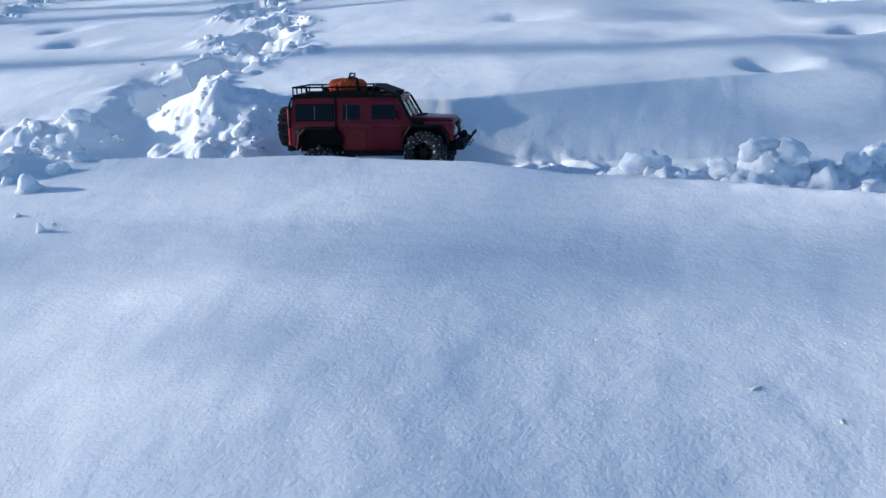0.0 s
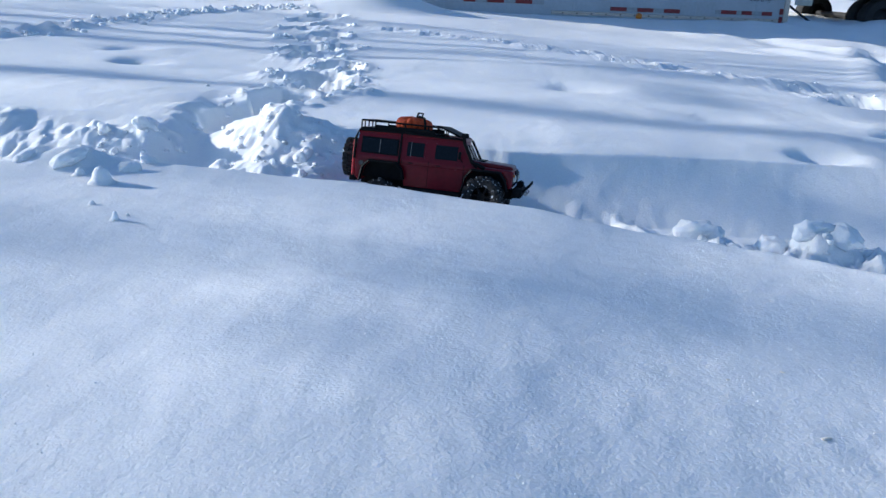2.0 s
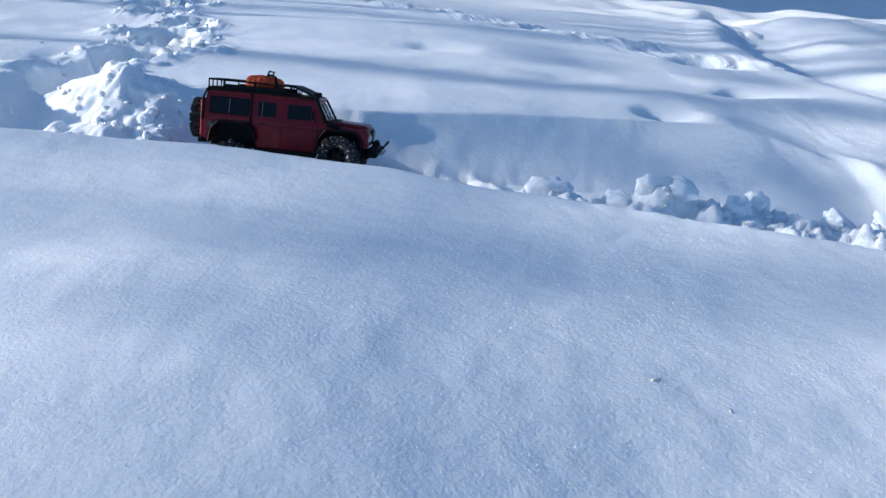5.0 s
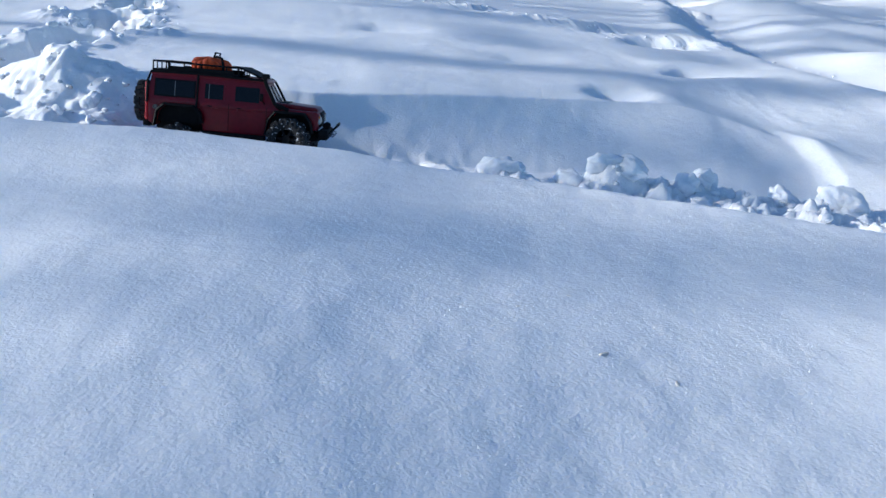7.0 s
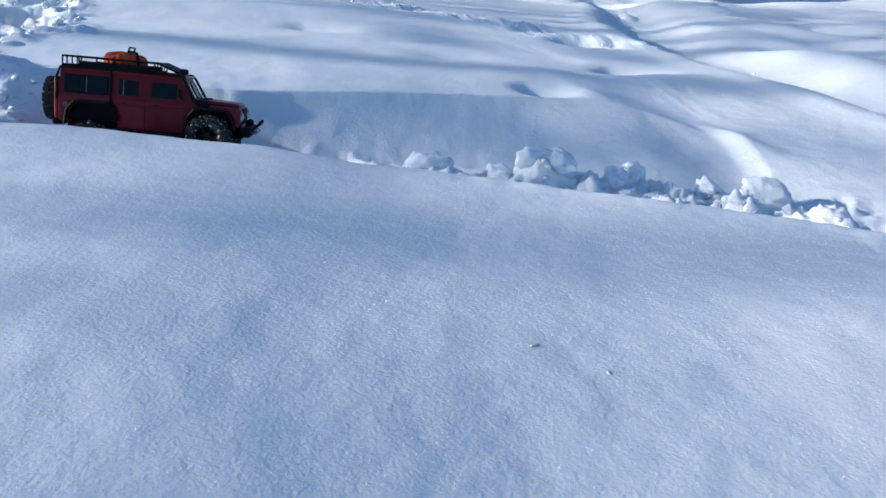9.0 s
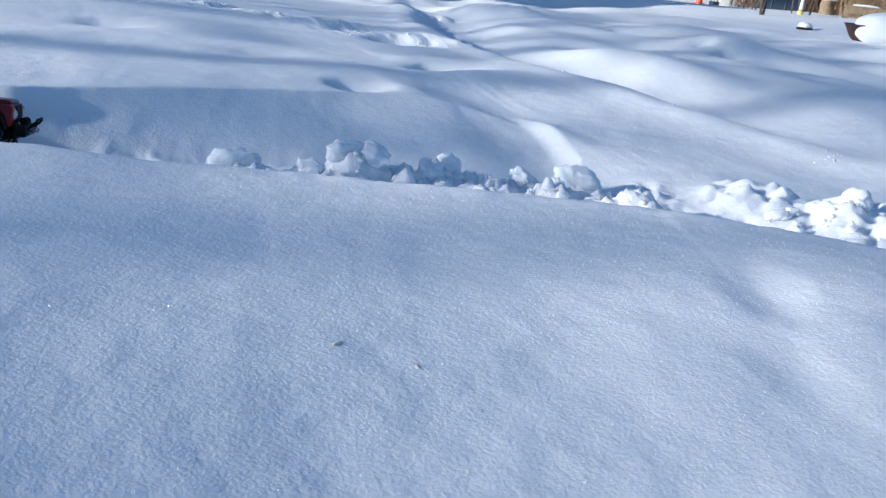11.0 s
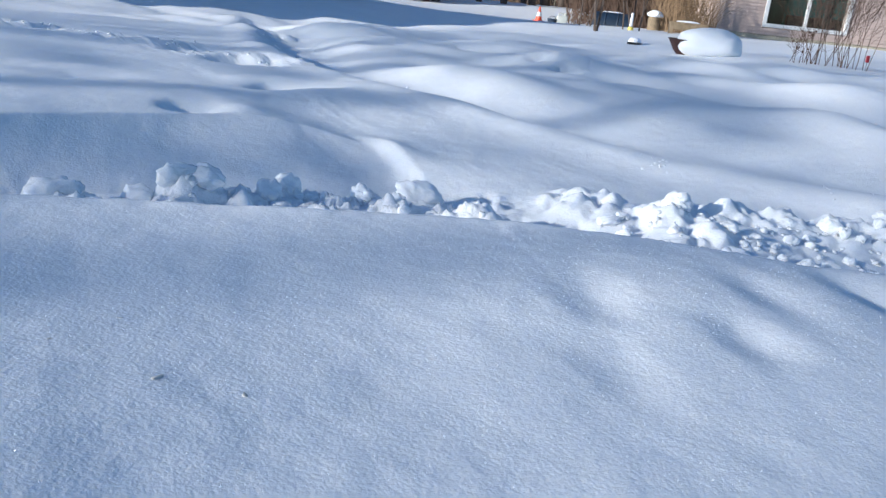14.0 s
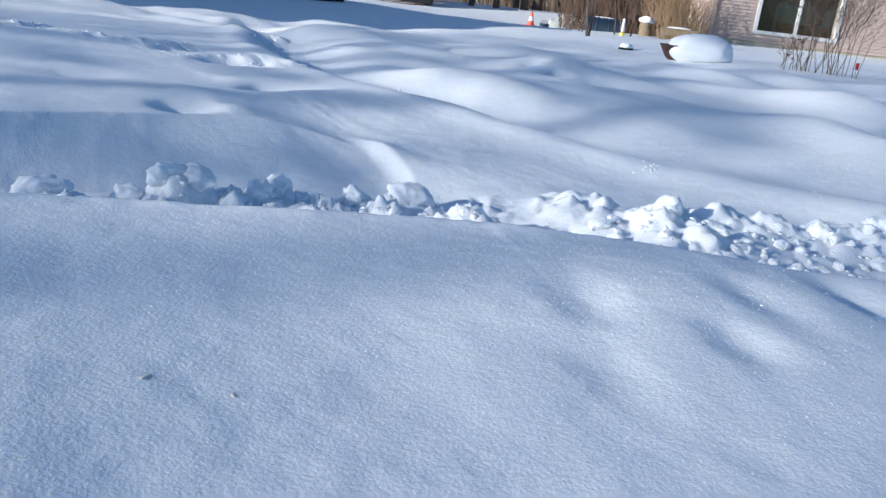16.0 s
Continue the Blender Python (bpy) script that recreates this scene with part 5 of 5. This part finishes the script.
def stump_post(x, y):
    ob = thing("stump", pose(x, y, ground_height(x, y)), "weathered tree stump with a snow cap", "stump")
    bm = bmesh.new()
    tube(bm, [(0, 0, -0.1), (0.01, 0, 0.1), (-0.02, 0.01, 0.22), (0, 0, 0.32)], 0.17, 14, 0.13)
    part("wood", bm, WOOD, ob, smooth=60)
    snow_cap("snow_cap", 0.18, 0.18, 0.12, ob, 0.33, 21)


stump_post(16.34, 12.89)


def planter(x, y):
    ob = thing("plank_bench", pose(x, y, ground_height(x, y), 0, 0, -46), "low weathered plank bench with snow on it", "bench")
    for k in range(3):
        part("plank", box(bmesh.new(), -0.42, -0.14 + 0.1 * k, 0.20, 0.42, -0.05 + 0.1 * k, 0.245, 0.006), WOOD, ob)
    part("apron", box(bmesh.new(), -0.40, -0.15, 0.08, 0.40, -0.12, 0.20, 0.005), WOOD, ob)
    for sx in (-0.36, 0.36):
        part("leg", box(bmesh.new(), sx - 0.04, -0.13, -0.1, sx + 0.04, 0.13, 0.20, 0.005), WOOD, ob)
    snow_cap("snow_cap", 0.26, 0.11, 0.035, ob, 0.25, 31)


planter(16.05, 11.72)


def dry_clump(name, label, category, x, y, n, tall, spreadr, mat, seed, arch=0.5, thick=0.004, sx=1.0):
    """Many thin dry stalks from one stool, arching outwards."""
    rng = random.Random(seed)
    bm = bmesh.new()
    for k in range(n):
        a, r = rng.uniform(0, 2 * math.pi), spreadr * math.sqrt(rng.random())
        bx, by = r * math.cos(a) * sx, r * math.sin(a)
        out = rng.uniform(0, 2 * math.pi)
        h = tall * rng.uniform(0.45, 1.0)
        pts, way = [], arch * rng.uniform(0.1, 1.0) * h
        for i in range(5):
            q = i / 4
            pts.append((bx + math.cos(out) * way * q * q, by + math.sin(out) * way * q * q, -0.05 + h * (q - 0.22 * q * q * arch)))
        tube(bm, pts, thick * rng.uniform(0.6, 1.2), 3, thick * 0.35)
    ob = thing(name, pose(x, y, ground_height(x, y), 0, 0, HOUSE_TURN), label, category)
    part("stalks", bm, mat, ob)
    return ob


dry_clump("ornamental_grass", "tall dry straw-coloured grass arching beside the house", "grass", 17.0, 12.55, 380, 1.9, 0.6, STRAW, 4, 0.8, 0.006, 1.3)
dry_clump("ornamental_grass", "tall dry straw-coloured grass arching beside the house", "grass", 16.75, 12.1, 200, 0.7, 0.45, STRAW, 5, 0.9, 0.005)


def rose_shrub(x, y, n, tall, wide, seed):
    rng = random.Random(seed)
    ob = thing("rose_shrub", pose(x, y, ground_height(x, y), 0, 0, HOUSE_TURN), "bare brown shrub with a few dead leaves, rising from snow", "shrub", "shrubs by the house")
    runs, tips = [], []
    for k in range(n):
        a = rng.uniform(0, 2 * math.pi)
        at = Vector((rng.uniform(-1, 1) * wide * 0.6, rng.uniform(-0.25, 0.25), -0.06))
        own = branches(rng, at, (rng.uniform(-0.35, 0.35), rng.uniform(-0.25, 0.25), 1), tall * rng.uniform(0.5, 1.0), 0.0055, 2, [], 0.55, 0.0, 0.75)
        tubes_mesh("cane", own, 4, TWIG, ob, "bare brown cane")
        runs += own
    bm = bmesh.new()
    for pts, r0, r1 in rng.sample(runs, min(24, len(runs))):
        p = pts[-1]
        q = [p + Vector((rng.uniform(-1, 1), rng.uniform(-1, 1), rng.uniform(-1.4, 0.3))) * 0.028 for _ in range(4)]
        bm.faces.new([bm.verts.new(v) for v in q])
        bm.faces.new([bm.verts.new(v + Vector((0.004, 0.003, 0))) for v in q[::-1]])
    part("dead_foliage", bm, LEAF, ob, "curled dead leaves")
    return ob


rose_shrub(11.35, 5.75, 30, 1.35, 0.7, 11)
rose_shrub(10.72, 6.05, 5, 0.45, 0.35, 12)
flag = thing("marker_flag", pose(11.5, 5.42, ground_height(11.5, 5.42)), "small red marker flag on a wire", "flag")
part("wire", tube(bmesh.new(), [(0, 0, -0.05), (0, 0, 0.2)], 0.004, 5), STEEL, flag)
part("cloth", box(bmesh.new(), -0.045, -0.006, 0.11, 0.045, 0.006, 0.2, 0.004), RED_FLAG, flag)

# the row of trunks beyond the yard, and the brush behind it
row = bare_tree((17.47, 20.77, ground_height(17.47, 20.77)), 8.0, 0.10, 41, "slim bare tree at the edge of the yard", "trees along the yard's edge", depth=2, crown_from=0.3)
for x, y, turn, s in ((18.1, 20.3, 60, 1.1), (19.4, 20.4, 130, 1.5), (19.9, 21.3, 20, 1.3), (20.5, 20.9, 200, 1.7), (21.0, 20.6, 260, 1.5), (21.3, 20.3, 310, 1.8), (20.2, 18.8, 80, 1.4), (21.2, 18.2, 170, 1.8), (21.9, 17.6, 240, 1.6), (22.3, 16.6, 20, 1.8), (22.8, 18.6, 100, 2.0), (15.9, 24.5, 80, 1.2), (13.0, 27.5, 30, 1.4)):
    c = copy_thing(row, pose(x, y, ground_height(x, y), 0, 0, turn))
    c.scale = (s, s, s)


def brush(name, label, spots, seed, tall, mat, thick=0.006):
    rng = random.Random(seed)
    bm = bmesh.new()
    for cx, cy, r, n in spots:
        z = ground_height(cx, cy) - 0.05
        for k in range(n):
            a, q = rng.uniform(0, 2 * math.pi), r * math.sqrt(rng.random())
            x, y = cx + q * math.cos(a), cy + q * math.sin(a)
            h = tall * rng.uniform(0.4, 1.0)
            d = Vector((rng.uniform(-0.4, 0.4), rng.uniform(-0.4, 0.4), 1))
            tube(bm, [(x, y, z), Vector((x, y, z)) + d * h * 0.5, Vector((x, y, z)) + Vector((d.x * 1.5, d.y * 1.5, 1)) * h], thick, 3, thick * 0.3)
    ob = part(name, bm, mat)
    return tagged(ob, label, "brush", kind="stuff")


brush("brown_brush", "thick brown brush and twigs behind the yard", [(19.2, 16.4, 1.6, 500), (20.8, 16.4, 1.8, 600), (18.6, 15.1, 0.9, 250), (20.3, 14.6, 1.2, 400), (23, 19, 2.5, 500), (24, 22, 3, 500)], 7, 2.6, TWIG, 0.012)
brush("dry_weeds", "pale dry weeds along a snowy field edge", [(21, 24, 2.5, 300), (24, 27, 3, 350), (18.5, 25.5, 2.5, 300), (28, 31, 5, 500), (22, 33, 5, 500)], 8, 0.7, STRAW, 0.008)


def far_woods():
    """A leafless wood on the skyline: many thin trunks and twigs."""
    rng = random.Random(77)
    bm = bmesh.new()
    for k in range(1500):
        a = radians(rng.uniform(-25, 205))
        d = rng.uniform(60, 110)
        x, y = d * math.cos(a), d * math.sin(a)
        h = rng.uniform(4, 10)
        tube(bm, [(x, y, 0), (x + rng.uniform(-0.4, 0.4), y, h * 0.5), (x + rng.uniform(-1, 1), y, h)], rng.uniform(0.1, 0.3), 4, 0.05)
        for _ in range(3):
            z0 = h * rng.uniform(0.2, 0.8)
            tube(bm, [(x, y, z0), (x + rng.uniform(-2, 2), y + rng.uniform(-2, 2), z0 + rng.uniform(0.5, 2.5))], 0.09, 3, 0.03)
    return tagged(part("far_woods", bm, GREY_BLUE), "leafless brown woods on the skyline", "woods", kind="stuff")


far_woods()


# ---- broken snow ----
def clod_mesh(seed, sharp):
    """A lump of broken snow: a few flat breaks, softened, with a crumbly skin."""
    rng = random.Random(seed)
    bm = bmesh.new()
    bmesh.ops.create_icosphere(bm, subdivisions=4, radius=1.0)
    cuts = []
    for _ in range(7):
        n = Vector((rng.gauss(0, 1), rng.gauss(0, 1), rng.gauss(0, 1))).normalized()
        cuts.append((n, rng.uniform(0.45, 0.8)))
    off = Vector((seed * 3.1, seed * 1.7, 0))
    for v in bm.verts:
        p = v.co.copy()
        for n, d in cuts:
            over = p.dot(n) - d
            if over > 0:
                p -= n * over * sharp
        k = 0.84 + 0.34 * noise.noise(p * 1.1 + off) + 0.30 * abs(noise.noise(p * 2.0 + off)) + 0.15 * abs(noise.noise(p * 4.9 + off)) + 0.05 * noise.noise(p * 11.0 + off)
        v.co = p * k
    me = bpy.data.meshes.new("snow_clod")
    bm.to_mesh(me)
    bm.free()
    for f in me.polygons:
        f.use_smooth = True
    me.materials.append(SNOW_CLOD)
    return me


CLODS = [clod_mesh(s, 0.55 if s % 3 else 0.3) for s in range(1, 10)]
clod_rng = random.Random(12)
CLOD_LABEL = "white crumbly clod of broken snow beside the rut"


def clod(x, y, size, sink=0.35, flat=0.8, which=None, label=CLOD_LABEL):
    r = clod_rng
    ob = new("snow_clod", CLODS[r.randrange(len(CLODS)) if which is None else which])
    z = ground_height(x, y)
    m = Matrix.Translation((x, y, z + size * flat * (1 - 2 * sink) * 0.75)) @ pose(0, 0, 0, r.uniform(-30, 30), r.uniform(-30, 30), r.uniform(0, 360))
    ob.matrix_basis = m @ Matrix.Diagonal((size * r.uniform(0.8, 1.25), size * r.uniform(0.75, 1.1), size * flat, 1))
    return tagged(ob, label, "snow clod", "broken snow along the rut")


def lip_y(x):
    return float(curve(np.array([float(x)]), LIP)[0])


# single lumps on the near lip, with long shadows
def nub(x, y, width, tall):
    """A small rounded cone of snow that stands on the near bank."""
    bm = bmesh.new()
    rings = []
    for i in range(9):
        q = i / 8.0
        rad = width * (1.1 * (1 - q) ** 6 + 0.9 * math.sqrt(max(0.0, 1 - q ** 2.6)))
        rings.append([bm.verts.new((math.cos(a) * rad * (1 + 0.12 * noise.noise(Vector((math.cos(a), math.sin(a), q * 3 + x * 9)))), math.sin(a) * rad, tall * (q * 1.12 - 0.12))) for a in [k * math.pi / 8 for k in range(16)]])
    for a, b in zip(rings, rings[1:]):
        for k in range(16):
            bm.faces.new((a[k], a[(k + 1) % 16], b[(k + 1) % 16], b[k]))
    bm.faces.new(rings[-1])
    o = part("snow_nub", bm, SNOW, None, smooth=0)
    o.matrix_basis = Matrix.Translation((x, y, ground_height(x, y)))
    return tagged(o, "small rounded cone of white snow on the near bank", "snow clod", "nubs of snow on the near bank")


nub(-1.040, 2.005, 0.026, 0.046)
nub(-0.873, 1.683, 0.008, 0.022)
nub(-0.976, 1.798, 0.007, 0.010)
nub(-0.86, 1.72, 0.004, 0.006)
nub(-1.13, 2.08, 0.016, 0.020)
for x, y, s, fl in ((-1.20, 2.16, 0.050, 0.6), (-1.02, 2.14, 0.032, 0.7), (-1.00, 2.24, 0.035, 0.6), (-1.34, 2.20, 0.04, 0.6), (-1.42, 2.36, 0.055, 0.7), (-1.56, 2.30, 0.05, 0.6)):
    clod(x, y, s, 0.5, fl)
# the heap behind the car and along the far wall of the rut
for _ in range(18):
    x = clod_rng.uniform(-1.5, -1.05)
    clod(x, 2.66 - 0.10 * (x + 1.1) + clod_rng.uniform(-0.2, 0.14), clod_rng.uniform(0.008, 0.028), 0.5, 0.8)
for _ in range(6):
    x, y = clod_rng.gauss(-0.70, 0.14), clod_rng.uniform(2.42, 2.88)
    clod(x, y, clod_rng.uniform(0.008, 0.030), 0.5, 0.8)
for x, y, s in ((-0.90, 2.62, 0.04), (-1.22, 2.80, 0.045), (-1.36, 2.79, 0.04), (-0.62, 2.60, 0.045)):
    clod(x, y, s, 0.55, 0.85)
# beside the foot trail
for cx, cy, r in STEPS:
    for _ in range(5):
        a = clod_rng.uniform(0, 2 * math.pi)
        d = r * clod_rng.uniform(1.0, 1.35)
        clod(cx + d * math.cos(a), cy + d * math.sin(a), clod_rng.uniform(0.008, 0.024) * (1 + 0.06 * cy), 0.45, 0.8, label="white crumbly clod of snow kicked up beside the foot trail")
# big smooth blocks on the near side of the rut
BLOCK_LABEL = "large smooth block of pale snow lying in the rut"
for x, y, s, fl in ((0.44, 2.09, 0.034, 0.6), (0.53, 2.05, 0.080, 0.66), (0.60, 2.03, 0.050, 0.6), (0.66, 1.98, 0.068, 0.66), (0.72, 1.985, 0.062, 0.8), (0.80, 1.93, 0.045, 0.7), (0.87, 1.90, 0.050, 0.7), (0.95, 1.92, 0.045, 0.7), (1.02, 1.88, 0.048, 0.8), (1.09, 1.93, 0.066, 0.85), (1.15, 1.90, 0.045, 0.7), (1.30, 1.86, 0.045, 0.7), (1.37, 1.84, 0.050, 0.8), (1.46, 1.83, 0.062, 0.9)):
    clod(x, y, s, 0.66, fl, label=BLOCK_LABEL)
for _ in range(30):
    x = clod_rng.uniform(0.40, 1.55)
    clod(x, lip_y(x) + 0.16 + 0.09 * x + clod_rng.gauss(0, 0.05), clod_rng.uniform(0.006, 0.026), 0.46, 0.8)
# the pile at the east end
for _ in range(64):
    x = clod_rng.uniform(1.72, 2.75)
    clod(x, lip_y(x) + 0.10 + 0.50 * clod_rng.random() ** 0.9, clod_rng.uniform(0.008, 0.030), 0.46, 0.8)
for x, y, s in ((1.95, 1.30, 0.045), (2.12, 1.42, 0.045), (2.3, 1.05, 0.05), (2.45, 0.95, 0.05), (2.36, 1.36, 0.042)):
    clod(x, y, s, 0.46, 0.75)
for x, y, s in ((1.42, 1.20, 0.014), (1.36, 1.30, 0.008), (1.52, 1.10, 0.016), (1.60, 1.02, 0.018), (1.68, 0.96, 0.022), (1.76, 0.90, 0.020), (1.83, 0.86, 0.022)):
    clod(x, y, s, 0.35, 0.8)


def crystals():
    """Fine ice crystals lying at all angles on the near snow."""
    rng = random.Random(8)
    co, faces = [], []
    for _ in range(16000):
        x, y = rng.uniform(-0.95, 1.7), rng.uniform(0.36, 2.0)
        s = rng.uniform(0.0004, 0.0009) * (1.8 if rng.random() < 0.12 else 1.0)
        z = ground_height(x, y) + s * 0.5
        t = Euler((rng.uniform(0, 6), rng.uniform(0, 6), rng.uniform(0, 6))).to_matrix() * s
        k = len(co)
        for v in ((1, 0, 0), (-1, 0, 0), (0, 1, 0), (0, -1, 0), (0, 0, 0.6), (0, 0, -0.6)):
            p = t @ Vector(v)
            co.append((x + p.x, y + p.y, z + p.z))
        faces += [(k + a, k + b, k + c) for a, b, c in ((0, 2, 4), (2, 1, 4), (1, 3, 4), (3, 0, 4), (2, 0, 5), (1, 2, 5), (3, 1, 5), (0, 3, 5))]
    me = bpy.data.meshes.new("ice_crystals")
    me.from_pydata(co, [], faces)
    me.materials.append(ICE)
    return tagged(new("ice_crystals", me), "fine glittering ice crystals strewn over the near snow", "ice crystals", kind="stuff")


crystals()


def crumbs():
    """Small crumbs of snow strewn along the rut, the trail and the prints."""
    rng = random.Random(3)
    co, faces = [], []
    ico = bmesh.new()
    bmesh.ops.create_icosphere(ico, subdivisions=1, radius=1.0)
    base = [v.co.copy() for v in ico.verts]
    tri = [[v.index for v in f.verts] for f in ico.faces]
    ico.free()
    spots = []
    for _ in range(700):
        x = rng.uniform(-1.6, 2.7)
        spots.append((x, lip_y(x) + rng.uniform(0.05, 0.6), rng.uniform(0.004, 0.014)))
    for cx, cy, r in STEPS:
        for _ in range(24):
            spots.append((rng.gauss(cx, r * 0.8), rng.gauss(cy, r * 0.9), rng.uniform(0.004, 0.014)))
    for line in (TREAD, TREAD_LEFT, PATH[:6]):
        for (ax, ay), (bx, by) in zip(line, line[1:]):
            for _ in range(34):
                k = rng.random()
                spots.append((ax + (bx - ax) * k + rng.gauss(0, 0.12), ay + (by - ay) * k + rng.gauss(0, 0.12), rng.uniform(0.004, 0.012)))
    for (ax, ay), (bx, by) in zip(TREAD_LEFT, TREAD_LEFT[1:]):
        for _ in range(60):
            k = rng.random()
            spots.append((ax + (bx - ax) * k + rng.gauss(0.05, 0.10), ay + (by - ay) * k + rng.gauss(0, 0.12), rng.uniform(0.012, 0.042)))
    for cx, cy, n, wide in ((2.50, 2.55, 8, 0.05), (2.55, 1.84, 14, 0.05), (2.90, 1.35, 14, 0.12), (3.2, 1.05, 12, 0.12)):
        for _ in range(n):
            spots.append((rng.gauss(cx, wide), rng.gauss(cy, wide), rng.uniform(0.002, 0.006)))
    xs, ys = np.array([s[0] for s in spots]), np.array([s[1] for s in spots])
    zs = [ground_height(a, b) for a, b in zip(xs, ys)]
    for (x, y, s), z in zip(spots, zs):
        k0 = len(co)
        t = Euler((rng.uniform(0, 6), rng.uniform(0, 6), rng.uniform(0, 6))).to_matrix()
        for v in base:
            p = t @ (v * rng.uniform(0.55, 1.3))
            co.append((x + p.x * s, y + p.y * s, z + (p.z * 0.7 + 0.1) * s))
        faces += [[k0 + i for i in f] for f in tri]
    me = bpy.data.meshes.new("snow_crumbs")
    me.from_pydata(co, [], faces)
    for f in me.polygons:
        f.use_smooth = True
    me.materials.append(SNOW_CLOD)
    return tagged(new("snow_crumbs", me), "small white crumbs of broken snow strewn on the surface", "snow", kind="stuff")


crumbs()


# bits of blown plant litter on the near snow
LITTER = material("pale_dry_litter", (0.80, 0.76, 0.68), 0.9, vary=0.2, scale=90)
for x, y, s, turn in ((0.382, 0.870, 0.009, 20), (0.458, 0.797, 0.007, 70), (0.40, 1.07, 0.005, 130), (0.30, 1.02, 0.004, 10)):
    bm = bmesh.new()
    bmesh.ops.create_icosphere(bm, subdivisions=2, radius=1.0)
    for v in bm.verts:
        v.co = Vector((v.co.x, v.co.y * 0.45, v.co.z * 0.14 + 0.10 * v.co.x ** 2)) * (1 + 0.4 * noise.noise(v.co * 2.5 + Vector((x * 9, y * 7, 0))))
    o = part("litter_flake", bm, LITTER, None, smooth=60)
    o.matrix_basis = Matrix.Translation((x, y, ground_height(x, y) + s * 0.02)) @ pose(0, 0, 0, 10, 5, turn) @ Matrix.Diagonal((s, s, s, 1))
    tagged(o, "small pale flake of dry plant litter on snow", "plant litter", "litter on the snow")
